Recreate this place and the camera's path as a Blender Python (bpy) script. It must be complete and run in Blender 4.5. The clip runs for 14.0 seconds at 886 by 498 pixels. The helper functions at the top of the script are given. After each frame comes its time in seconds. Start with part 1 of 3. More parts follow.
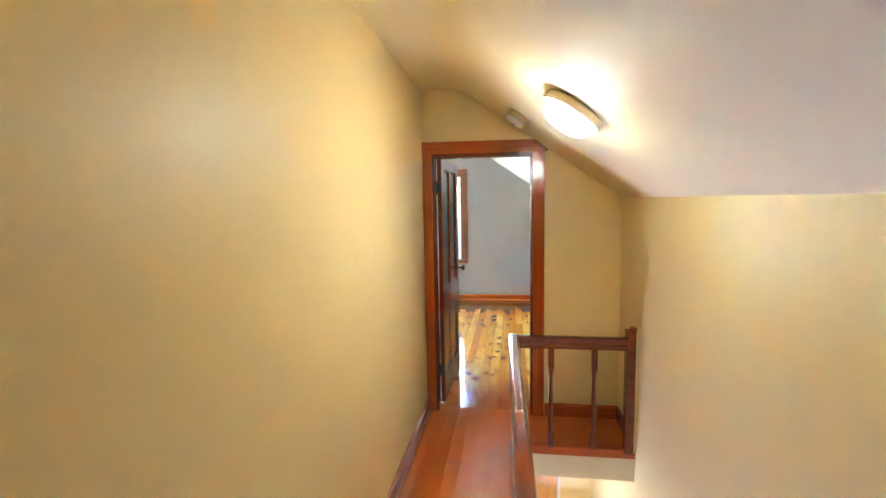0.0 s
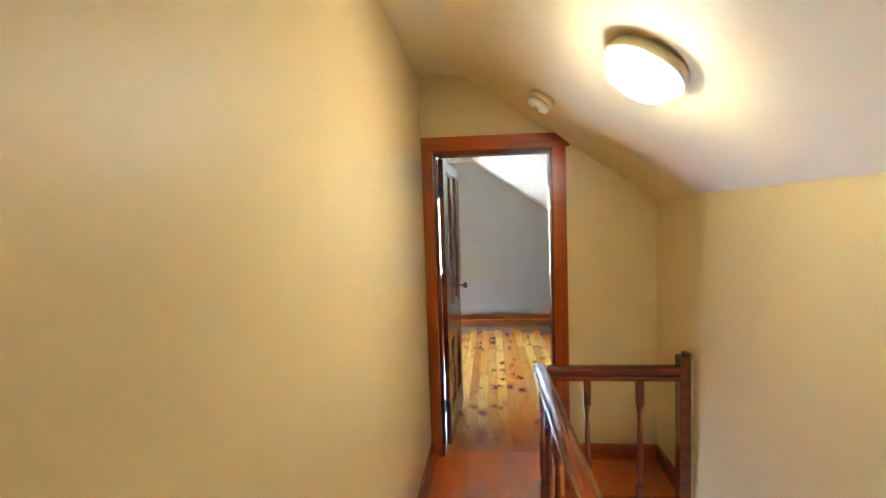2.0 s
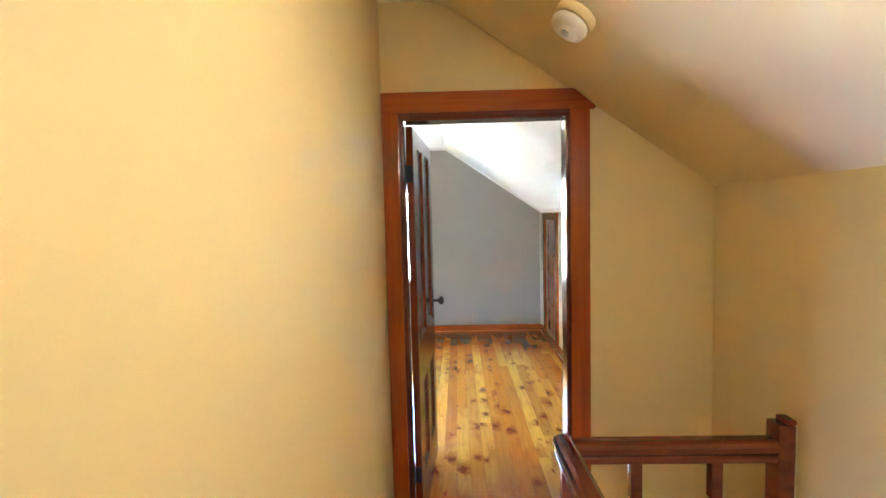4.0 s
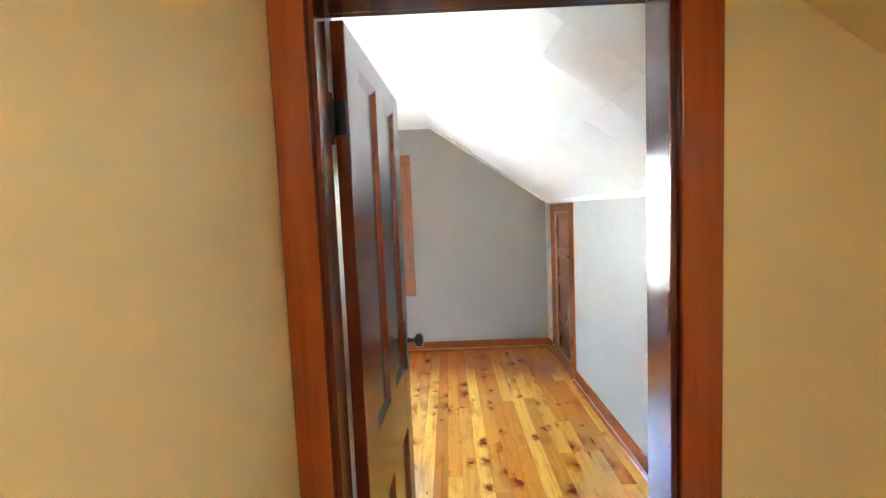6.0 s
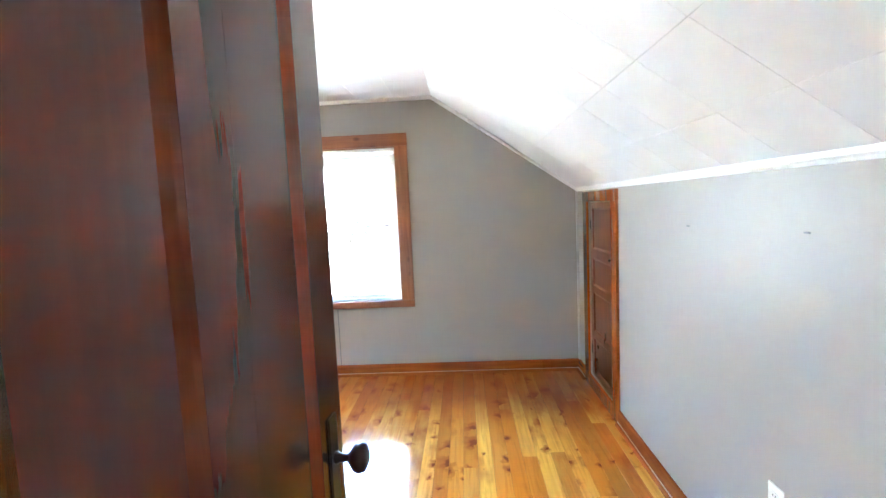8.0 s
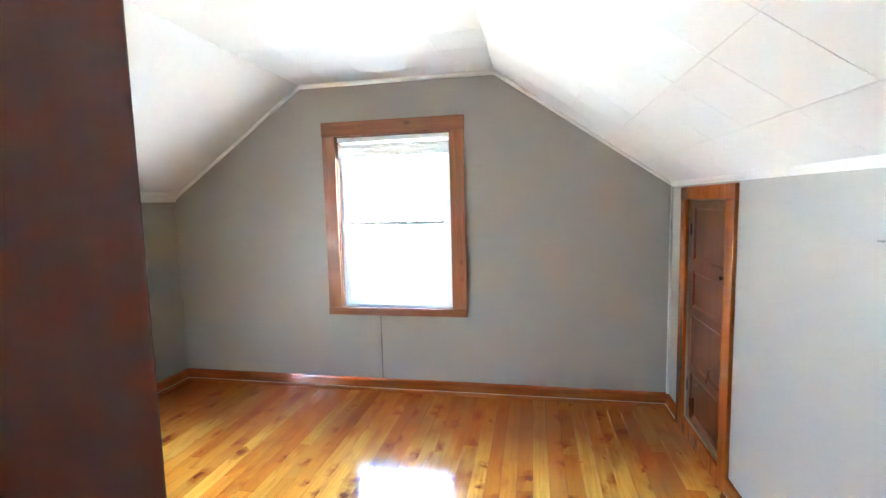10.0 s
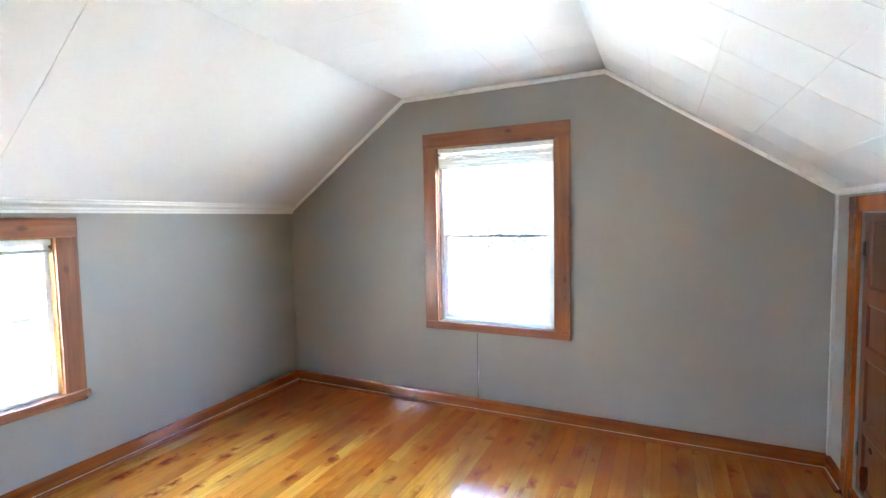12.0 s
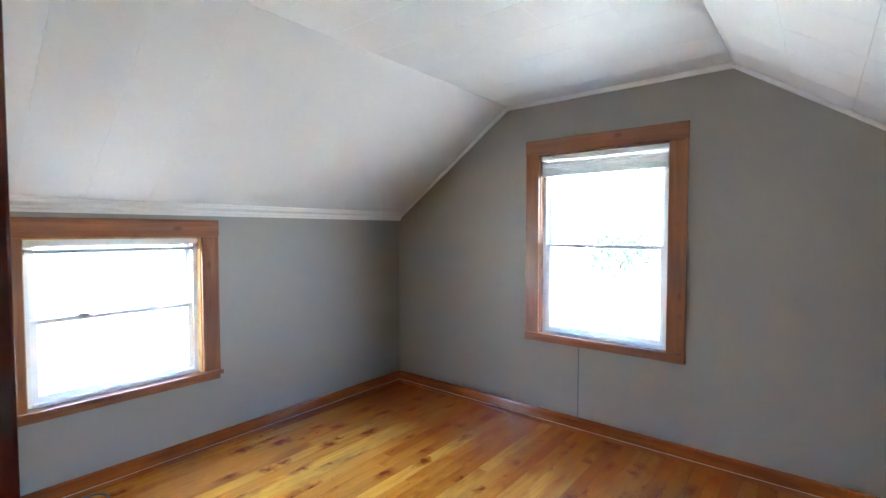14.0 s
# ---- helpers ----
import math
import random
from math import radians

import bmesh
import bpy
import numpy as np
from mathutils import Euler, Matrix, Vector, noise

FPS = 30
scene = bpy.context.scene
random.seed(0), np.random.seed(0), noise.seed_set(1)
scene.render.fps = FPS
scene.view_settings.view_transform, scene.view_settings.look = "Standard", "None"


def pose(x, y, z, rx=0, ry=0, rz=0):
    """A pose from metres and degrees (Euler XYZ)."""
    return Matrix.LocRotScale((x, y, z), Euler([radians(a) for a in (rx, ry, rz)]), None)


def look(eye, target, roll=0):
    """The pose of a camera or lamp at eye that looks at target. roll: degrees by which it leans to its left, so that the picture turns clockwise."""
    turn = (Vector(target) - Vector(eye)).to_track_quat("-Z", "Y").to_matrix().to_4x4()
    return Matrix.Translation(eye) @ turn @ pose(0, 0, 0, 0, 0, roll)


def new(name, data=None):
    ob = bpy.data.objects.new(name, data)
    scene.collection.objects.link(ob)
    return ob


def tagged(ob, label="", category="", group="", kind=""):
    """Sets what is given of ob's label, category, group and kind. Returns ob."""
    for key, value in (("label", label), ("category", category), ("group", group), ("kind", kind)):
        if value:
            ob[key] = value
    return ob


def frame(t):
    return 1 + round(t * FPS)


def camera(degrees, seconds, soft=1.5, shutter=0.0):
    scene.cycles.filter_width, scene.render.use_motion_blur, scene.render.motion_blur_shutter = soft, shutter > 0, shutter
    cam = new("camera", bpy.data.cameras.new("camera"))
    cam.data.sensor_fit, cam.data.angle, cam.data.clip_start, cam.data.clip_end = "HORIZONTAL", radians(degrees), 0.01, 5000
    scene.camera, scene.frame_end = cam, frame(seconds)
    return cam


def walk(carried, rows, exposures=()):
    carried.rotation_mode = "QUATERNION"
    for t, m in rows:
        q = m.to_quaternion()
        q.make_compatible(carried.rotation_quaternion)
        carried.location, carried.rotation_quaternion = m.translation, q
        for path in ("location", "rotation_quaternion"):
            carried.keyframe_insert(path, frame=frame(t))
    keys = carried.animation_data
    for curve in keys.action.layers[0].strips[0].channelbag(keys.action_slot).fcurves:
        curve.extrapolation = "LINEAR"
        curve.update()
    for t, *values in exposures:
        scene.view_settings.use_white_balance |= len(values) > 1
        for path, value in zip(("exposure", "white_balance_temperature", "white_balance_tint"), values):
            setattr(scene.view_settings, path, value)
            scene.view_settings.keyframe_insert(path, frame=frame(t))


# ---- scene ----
cam = camera(87.7, 14.0)
PATH = [
    (0, (0.332, -2.358, 1.693), (0.04, -0.39, 1.484), -1.1),
    (0.5, (0.323, -2.259, 1.676), (0.015, -0.293, 1.48), -1.4),
    (1, (0.243, -2.134, 1.656), (-0.029, -0.16, 1.486), -1.4),
    (1.5, (0.18, -2.009, 1.618), (-0.061, -0.028, 1.48), -1.7),
    (2, (0.094, -1.84, 1.604), (-0.112, 0.145, 1.477), -1.9),
    (2.5, (0.039, -1.649, 1.598), (-0.138, 0.34, 1.48), -1.9),
    (3, (0.003, -1.421, 1.578), (-0.132, 0.571, 1.46), -1.7),
    (5.5, (-0.016, -0.083, 1.585), (-0.031, 1.91, 1.418), -1.7),
    (6, (0.009, 0.203, 1.559), (-0.017, 2.197, 1.401), -2.4),
    (6.5, (0.003, 0.494, 1.548), (-0.005, 2.487, 1.388), -2.3),
    (7, (0.012, 0.764, 1.541), (0.013, 2.757, 1.372), -2.5),
    (7.5, (0.064, 0.987, 1.53), (0.028, 2.979, 1.353), -2.6),
    (10, (0.134, 1.786, 1.531), (-0.251, 3.739, 1.336), -1.4),
    (10.5, (0.141, 1.878, 1.53), (-0.338, 3.811, 1.343), -1.0),
    (11, (0.146, 1.916, 1.546), (-0.45, 3.817, 1.369), -1.0),
    (11.5, (0.169, 1.955, 1.53), (-0.556, 3.813, 1.377), -1.0),
    (12, (0.205, 1.991, 1.518), (-0.652, 3.794, 1.392), -1.1),
    (12.5, (0.231, 2.0, 1.516), (-0.752, 3.739, 1.41), -1.1),
    (13, (0.256, 2.013, 1.512), (-0.857, 3.673, 1.422), -0.8),
    (13.5, (0.276, 2.036, 1.504), (-0.941, 3.621, 1.422), -0.2),
    (14, (0.271, 2.048, 1.499), (-0.991, 3.598, 1.421), 0.0),
]
walk(cam, [(t, look(eye, target, roll)) for t, eye, target, roll in PATH],
     exposures=[(0, 7.85, 5850, 6), (1.5, 7.76, 5850, 6), (2.5, 7.44, 6050, 9), (3.0, 7.56, 6150, 9), (5.5, 7.7, 5950, 11), (6.5, 7.7, 5950, 12), (7.5, 7.65, 5750, 12), (10.0, 7.42, 5980, 12), (11.5, 7.27, 5850, 12), (13.0, 6.84, 5800, 12), (14.0, 6.53, 5740, 12)])

# ---- world, sun, large lights ----
world = bpy.data.worlds.new("sky")
scene.world = world
world.use_nodes = True
wn = world.node_tree
sky = wn.nodes.new("ShaderNodeTexSky")
sky.sky_type = "NISHITA"
sky.sun_disc = False
sky.sun_elevation, sky.sun_rotation = radians(44), radians(184)
wn.links.new(sky.outputs[0], wn.nodes["Background"].inputs[0])
wn.nodes["Background"].inputs[1].default_value = 0.14

sun = new("sun", bpy.data.lights.new("sun", "SUN"))
sun.data.energy, sun.data.angle, sun.data.color = 5.0, radians(0.5), (1.0, 0.95, 0.86)
sun.matrix_world = look((-0.53, -7.18, 6.95), (0, 0, 0))

# added area lamp for unseen daylight coming up the stairs from the storey below
stair_light = new("stairwell_fill", bpy.data.lights.new("stairwell_fill", "AREA"))
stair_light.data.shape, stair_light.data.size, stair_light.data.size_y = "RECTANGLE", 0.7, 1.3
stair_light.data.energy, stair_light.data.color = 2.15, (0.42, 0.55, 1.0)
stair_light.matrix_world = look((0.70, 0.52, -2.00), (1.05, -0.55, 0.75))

# ---- measures ----
XL, XR, YF, YN = -2.955, 1.104, 5.33, 1.31      # bedroom
BL, BR, ZT, ZK = -1.716, -0.148, 2.484, 1.612   # ceiling breaks, ceiling, knee walls
HL, HR, HY, HB = -0.342, 1.138, 1.19, -3.3      # upstairs hall
HBX, HZ, HK = -0.07, 2.533, 1.69
OX0, OX1, OZ = -0.266, 0.494, 2.03              # doorway
SX, SY0, SY1 = 0.352, -1.5, 0.69                # stairwell: from SX to HR, SY0 to SY1


# ---- materials ----
def mat(name):
    m = bpy.data.materials.new(name)
    m.use_nodes = True
    nt = m.node_tree
    return m, nt, nt.nodes["Principled BSDF"]


def node(nt, kind, **inputs):
    n = nt.nodes.new(kind)
    for k, v in inputs.items():
        n.inputs[k.replace("_", " ")].default_value = v
    return n


def mix(nt, fac, a, b, blend="MIX"):
    n = nt.nodes.new("ShaderNodeMix")
    n.data_type, n.blend_type = "RGBA", blend
    for sock, val in ((n.inputs[0], fac), (n.inputs[6], a), (n.inputs[7], b)):
        if isinstance(val, bpy.types.NodeSocket):
            nt.links.new(val, sock)
        else:
            sock.default_value = val if isinstance(val, float) else (*val, 1.0)
    return n.outputs[2]


def ramp(nt, src, lo, hi, a=0.0, b=1.0):
    n = nt.nodes.new("ShaderNodeMapRange")
    n.inputs["From Min"].default_value, n.inputs["From Max"].default_value = lo, hi
    n.inputs["To Min"].default_value, n.inputs["To Max"].default_value = a, b
    nt.links.new(src, n.inputs["Value"])
    return n.outputs[0]


def coords(nt, scale=(1, 1, 1), offset=None):
    g = nt.nodes.new("ShaderNodeNewGeometry")
    m = nt.nodes.new("ShaderNodeMapping")
    m.inputs["Scale"].default_value = scale
    nt.links.new(g.outputs["Position"], m.inputs["Vector"])
    if offset is not None:
        nt.links.new(offset, m.inputs["Location"])
    return m.outputs[0]


def noise_tex(nt, vec, scale, detail=4.0, rough=0.55, dist=0.0):
    n = node(nt, "ShaderNodeTexNoise", Scale=scale, Detail=detail, Roughness=rough, Distortion=dist)
    nt.links.new(vec, n.inputs["Vector"])
    return n.outputs["Fac"]


def bump(nt, bsdf, height, strength, distance=0.01):
    b = node(nt, "ShaderNodeBump", Strength=strength, Distance=distance)
    nt.links.new(height, b.inputs["Height"])
    nt.links.new(b.outputs[0], bsdf.inputs["Normal"])


def paint(name, color, rough=0.35, stain=0.06, relief=0.12, spec=0.5):
    """Rolled wall paint: fine stipple, slight waviness and faint marks."""
    m, nt, b = mat(name)
    v = coords(nt)
    big = noise_tex(nt, v, 1.3, 3)
    fine = noise_tex(nt, v, 160, 2)
    mid = noise_tex(nt, v, 7, 5)
    dark = tuple(c * (1 - stain * 2) for c in color)
    c = mix(nt, ramp(nt, big, 0.35, 0.7), color, dark)
    nt.links.new(c, b.inputs["Base Color"])
    nt.links.new(ramp(nt, mid, 0.3, 0.7, rough - 0.02, rough + 0.04), b.inputs["Roughness"])
    b.inputs["Specular IOR Level"].default_value = spec
    add = nt.nodes.new("ShaderNodeMath")
    add.operation = "MULTIPLY_ADD"
    nt.links.new(big, add.inputs[0])
    add.inputs[1].default_value = 6.0
    nt.links.new(fine, add.inputs[2])
    bump(nt, b, add.outputs[0], relief, 0.004)
    return m


def varnished(name, light, dark, rough=0.2, axis=2, grain=28.0, worn=0.25, coat=0.3, knots=False, relief=0.03):
    """Stained and varnished softwood, grain along one axis."""
    m, nt, b = mat(name)
    sc = [grain, grain, grain]
    sc[axis] = grain * 0.06
    oi = nt.nodes.new("ShaderNodeObjectInfo")
    off = node(nt, "ShaderNodeVectorMath")
    off.operation = "SCALE"
    comb = nt.nodes.new("ShaderNodeCombineXYZ")
    for i in range(3):
        nt.links.new(oi.outputs["Random"], comb.inputs[i])
    nt.links.new(comb.outputs[0], off.inputs[0])
    off.inputs["Scale"].default_value = 37.0
    v = coords(nt, sc, off.outputs[0])
    g = noise_tex(nt, v, 1.0, 6, 0.6, 0.6)
    big = noise_tex(nt, coords(nt), 2.2, 3)
    c = mix(nt, ramp(nt, g, 0.3, 0.72), light, dark)
    c = mix(nt, ramp(nt, big, 0.45, 0.8, 0, worn), c, tuple(k * 0.45 for k in dark))
    nt.links.new(c, b.inputs["Base Color"])
    if knots:
        ks = [8.0, 8.0, 8.0]
        ks[axis] = 4.5
        vo = node(nt, "ShaderNodeTexVoronoi", Scale=1.0, Randomness=1.0)
        nt.links.new(coords(nt, ks, off.outputs[0]), vo.inputs["Vector"])
        c = mix(nt, ramp(nt, vo.outputs["Distance"], 0.17, 0.06, 0, 0.6), c, tuple(k * 0.35 for k in dark))
        nt.links.new(c, b.inputs["Base Color"])
    nt.links.new(ramp(nt, big, 0.3, 0.7, rough * 0.85, rough * 1.2), b.inputs["Roughness"])
    b.inputs["Coat Weight"].default_value, b.inputs["Coat Roughness"].default_value = coat, 0.12
    bump(nt, b, g, relief, 0.002)
    return m


def floorboard(name, light, mid, dark, stain, red_lo, red_hi, rough=0.16, wave=0.10):
    """Knotty pine boards along y under glossy varnish; every board has its own tone."""
    m, nt, b = mat(name)
    oi = nt.nodes.new("ShaderNodeObjectInfo")
    comb = nt.nodes.new("ShaderNodeCombineXYZ")
    mul = nt.nodes.new("ShaderNodeMath")
    mul.operation = "MULTIPLY"
    mul.inputs[1].default_value = 53.0
    nt.links.new(oi.outputs["Random"], mul.inputs[0])
    for i in range(3):
        nt.links.new(mul.outputs[0], comb.inputs[i])
    grain = noise_tex(nt, coords(nt, (46, 2.0, 46), comb.outputs[0]), 1.0, 6, 0.6, 0.9)
    ring = noise_tex(nt, coords(nt, (17, 0.8, 17), comb.outputs[0]), 1.0, 3, 0.5, 1.6)
    blotch = noise_tex(nt, coords(nt, (5, 1.8, 5), comb.outputs[0]), 1.0, 4, 0.6)
    rnd = nt.nodes.new("ShaderNodeMath")
    rnd.operation = "FRACT"
    nt.links.new(mul.outputs[0], rnd.inputs[0])
    c = mix(nt, oi.outputs["Random"], light, mid)
    c = mix(nt, ramp(nt, rnd.outputs[0], 0.55, 1.0, 0, 0.55), c, stain)
    c = mix(nt, ramp(nt, ring, 0.44, 0.68, 0, 0.5), c, mid)
    c = mix(nt, ramp(nt, grain, 0.5, 0.75, 0, 0.55), c, dark)
    c = mix(nt, ramp(nt, blotch, 0.53, 0.72, 0, 0.75), c, stain)
    # knots of many sizes, drawn out along the board
    vo = node(nt, "ShaderNodeTexVoronoi", Scale=1.0, Randomness=1.0)
    vo.voronoi_dimensions = "2D"
    wob = nt.nodes.new("ShaderNodeVectorMath")
    wob.operation = "MULTIPLY_ADD"
    nz = node(nt, "ShaderNodeTexNoise", Scale=20.0, Detail=3.0)
    nt.links.new(coords(nt), nz.inputs["Vector"])
    nt.links.new(nz.outputs["Color"], wob.inputs[0])
    wob.inputs[1].default_value = (0.75, 0.6, 0)
    nt.links.new(coords(nt, (7.0, 4.8, 0), comb.outputs[0]), wob.inputs[2])
    nt.links.new(wob.outputs[0], vo.inputs["Vector"])
    pick = nt.nodes.new("ShaderNodeSeparateColor")
    nt.links.new(vo.outputs["Color"], pick.inputs[0])
    size = ramp(nt, pick.outputs[0], 0.56, 1.0, 0.001, 0.33)
    rel = nt.nodes.new("ShaderNodeMath")
    rel.operation = "DIVIDE"
    nt.links.new(vo.outputs["Distance"], rel.inputs[0])
    nt.links.new(size, rel.inputs[1])
    c = mix(nt, ramp(nt, rel.outputs[0], 1.9, 0.5, 0, 0.85), c, stain)
    c = mix(nt, ramp(nt, rel.outputs[0], 0.62, 0.40, 0, 0.85), c, tuple(k * 0.62 for k in stain))
    # redder towards the gable wall, the doorway and the west wall, with an uneven edge
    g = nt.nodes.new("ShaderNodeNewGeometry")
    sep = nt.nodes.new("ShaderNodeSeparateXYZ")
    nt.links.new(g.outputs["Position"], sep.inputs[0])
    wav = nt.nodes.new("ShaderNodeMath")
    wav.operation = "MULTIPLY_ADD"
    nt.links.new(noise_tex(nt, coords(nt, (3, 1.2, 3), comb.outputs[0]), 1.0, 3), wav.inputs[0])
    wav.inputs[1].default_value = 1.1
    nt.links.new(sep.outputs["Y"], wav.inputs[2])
    c = mix(nt, ramp(nt, wav.outputs[0], red_lo, red_hi, 0, 0.82), c, stain)
    c = mix(nt, ramp(nt, wav.outputs[0], 2.7, 2.0, 0, 0.85), c, stain)
    wax = nt.nodes.new("ShaderNodeMath")
    wax.operation = "MULTIPLY_ADD"
    nt.links.new(noise_tex(nt, coords(nt, (4, 1.0, 4)), 1.0, 3), wax.inputs[0])
    wax.inputs[1].default_value = 0.7
    nt.links.new(sep.outputs["X"], wax.inputs[2])
    c = mix(nt, ramp(nt, wax.outputs[0], -1.9, -2.6, 0, 0.6), c, stain)
    nt.links.new(c, b.inputs["Base Color"])
    nt.links.new(ramp(nt, blotch, 0.3, 0.7, rough * 0.75, rough * 1.5), b.inputs["Roughness"])
    b.inputs["Specular IOR Level"].default_value = 0.5
    b.inputs["Coat Weight"].default_value, b.inputs["Coat Roughness"].default_value = 0.35, 0.06
    bump(nt, b, noise_tex(nt, coords(nt, (9, 1.2, 9)), 1.0, 3), wave, 0.006)
    return m


def plain(name, color, rough=0.5, metal=0.0, vary=0.12, scale=40.0, relief=0.05):
    m, nt, b = mat(name)
    n = noise_tex(nt, coords(nt), scale, 4)
    nt.links.new(mix(nt, ramp(nt, n, 0.35, 0.7), color, tuple(c * (1 - vary) for c in color)), b.inputs["Base Color"])
    b.inputs["Roughness"].default_value, b.inputs["Metallic"].default_value = rough, metal
    bump(nt, b, n, relief, 0.002)
    return m


YELLOW = paint("yellow_paint", (0.705, 0.532, 0.240), 0.42, 0.015, 0.05, 0.42)
CREAM = paint("cream_ceiling_paint", (0.79, 0.64, 0.345), 0.60, 0.015, 0.05, 0.25)
GREY = paint("grey_paint", (0.330, 0.301, 0.262), 0.44, 0.012, 0.04, 0.36)
WHITE_TILE = paint("white_ceiling_tile", (0.74, 0.74, 0.73), 0.5, 0.015, 0.08)
TRIM_WHITE = paint("white_trim_paint", (0.78, 0.77, 0.74), 0.3, 0.03, 0.06)
VINYL = plain("white_vinyl", (0.80, 0.81, 0.82), 0.35, 0, 0.04, 8)
RED_WOOD = varnished("red_stained_wood", (0.40, 0.080, 0.010), (0.28, 0.049, 0.007), 0.2)
RED_WOOD_X = varnished("red_stained_wood_level", (0.40, 0.080, 0.010), (0.28, 0.049, 0.007), 0.2, 0)
RED_WOOD_Y = varnished("red_stained_wood_along", (0.34, 0.085, 0.016), (0.19, 0.035, 0.008), 0.16, 1)
DARK_WOOD = varnished("dark_stained_door_wood", (0.096, 0.0165, 0.0090), (0.080, 0.0140, 0.0080), 0.19, 2, 30, 0.1, 0.08, False, 0.001)
DARK_WOOD.node_tree.nodes["Principled BSDF"].inputs["Specular IOR Level"].default_value = 0.5
RAIL_WOOD = varnished("dark_red_rail_wood", (0.20, 0.044, 0.013), (0.085, 0.017, 0.007), 0.2, 0)
RAIL_WOOD_Y = varnished("dark_red_rail_wood_along", (0.20, 0.044, 0.013), (0.085, 0.017, 0.007), 0.2, 1)
PINE_TRIM = varnished("brown_window_wood", (0.34, 0.128, 0.052), (0.19, 0.062, 0.024), 0.34, 2, 28, 0.25, 0.3, True)
PINE_TRIM_X = varnished("brown_window_wood_level", (0.34, 0.128, 0.052), (0.19, 0.062, 0.024), 0.34, 0, 28, 0.25, 0.3, True)
PINE_TRIM_Y = varnished("brown_window_wood_along", (0.34, 0.128, 0.052), (0.19, 0.062, 0.024), 0.34, 1, 28, 0.25, 0.3, True)
PINE_JAMB = varnished("honey_window_jamb", (0.62, 0.33, 0.08), (0.42, 0.19, 0.04), 0.36)
BASE_X = varnished("amber_baseboard_level", (0.35, 0.090, 0.014), (0.18, 0.040, 0.008), 0.2, 0, 28, 0.25, 0.0)
BASE_Y = varnished("amber_baseboard_along", (0.35, 0.090, 0.014), (0.18, 0.040, 0.008), 0.2, 1, 28, 0.25, 0.0)
for m_ in (BASE_X, BASE_Y):
    m_.node_tree.nodes["Principled BSDF"].inputs["Specular IOR Level"].default_value = 0.3
CLOSET_WOOD = varnished("closet_wood", (0.150, 0.033, 0.008), (0.075, 0.016, 0.005), 0.30, 2, 28, 0.25, 0.0)
CLOSET_TRIM = varnished("closet_trim_wood", (0.40, 0.105, 0.014), (0.22, 0.045, 0.008), 0.2)
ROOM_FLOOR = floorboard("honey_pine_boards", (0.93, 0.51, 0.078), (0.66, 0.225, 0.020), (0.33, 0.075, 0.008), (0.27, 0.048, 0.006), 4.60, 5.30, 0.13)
HALL_FLOOR = floorboard("red_pine_boards", (0.62, 0.185, 0.026), (0.44, 0.094, 0.013), (0.24, 0.046, 0.008), (0.43, 0.092, 0.014), 9.0, 9.5, 0.08, 0.22)
HALL_FLOOR.node_tree.nodes["Principled BSDF"].inputs["Coat Weight"].default_value = 0.3
HALL_FLOOR.node_tree.nodes["Principled BSDF"].inputs["Specular IOR Level"].default_value = 0.36
SUBFLOOR = plain("dark_subfloor", (0.05, 0.025, 0.012), 0.8)
IRON = plain("black_iron", (0.018, 0.016, 0.015), 0.38, 0.6)
BRONZE = plain("dark_bronze_knob", (0.05, 0.036, 0.028), 0.28, 0.8)
PLASTIC = plain("ivory_plastic", (0.74, 0.72, 0.66), 0.35, 0, 0.05)
BLIND = plain("white_blind_fabric", (0.84, 0.84, 0.83), 0.6, 0, 0.06, 20)
bl = BLIND.node_tree
tr_, mx_ = bl.nodes.new("ShaderNodeBsdfTranslucent"), bl.nodes.new("ShaderNodeMixShader")
tr_.inputs[0].default_value, mx_.inputs[0].default_value = (0.9, 0.9, 0.88, 1), 0.22
bl.links.new(bl.nodes["Principled BSDF"].outputs[0], mx_.inputs[1])
bl.links.new(tr_.outputs[0], mx_.inputs[2])
bl.links.new(mx_.outputs[0], bl.nodes["Material Output"].inputs[0])
vl = VINYL.node_tree
tv_, mv_ = vl.nodes.new("ShaderNodeBsdfTranslucent"), vl.nodes.new("ShaderNodeMixShader")
tv_.inputs[0].default_value, mv_.inputs[0].default_value = (0.9, 0.9, 0.9, 1), 0.15
vl.links.new(vl.nodes["Principled BSDF"].outputs[0], mv_.inputs[1])
vl.links.new(tv_.outputs[0], mv_.inputs[2])
vl.links.new(mv_.outputs[0], vl.nodes["Material Output"].inputs[0])
CABLE = plain("grey_cable", (0.06, 0.065, 0.07), 0.5)
SHOE_GLINT = plain("pale_shoe_highlight", (0.48, 0.31, 0.20), 0.4)
RIM = plain("beige_lamp_rim", (0.82, 0.74, 0.56), 0.35)
GRASS = plain("dry_lawn", (0.275, 0.27, 0.225), 0.9, 0, 0.4, 3.0)
LEAF = plain("leaf_green", (0.10, 0.15, 0.08), 0.6, 0, 0.4, 6.0)
BARK = plain("bark", (0.10, 0.075, 0.05), 0.9, 0, 0.4, 30.0, 0.5)
SIDING = plain("pale_siding", (0.72, 0.72, 0.70), 0.6, 0, 0.05)
ROOFING = plain("grey_shingles", (0.12, 0.12, 0.125), 0.9, 0, 0.3, 60)
PANE_DARK = plain("far_window_pane", (0.05, 0.06, 0.07), 0.1, 0, 0.2)

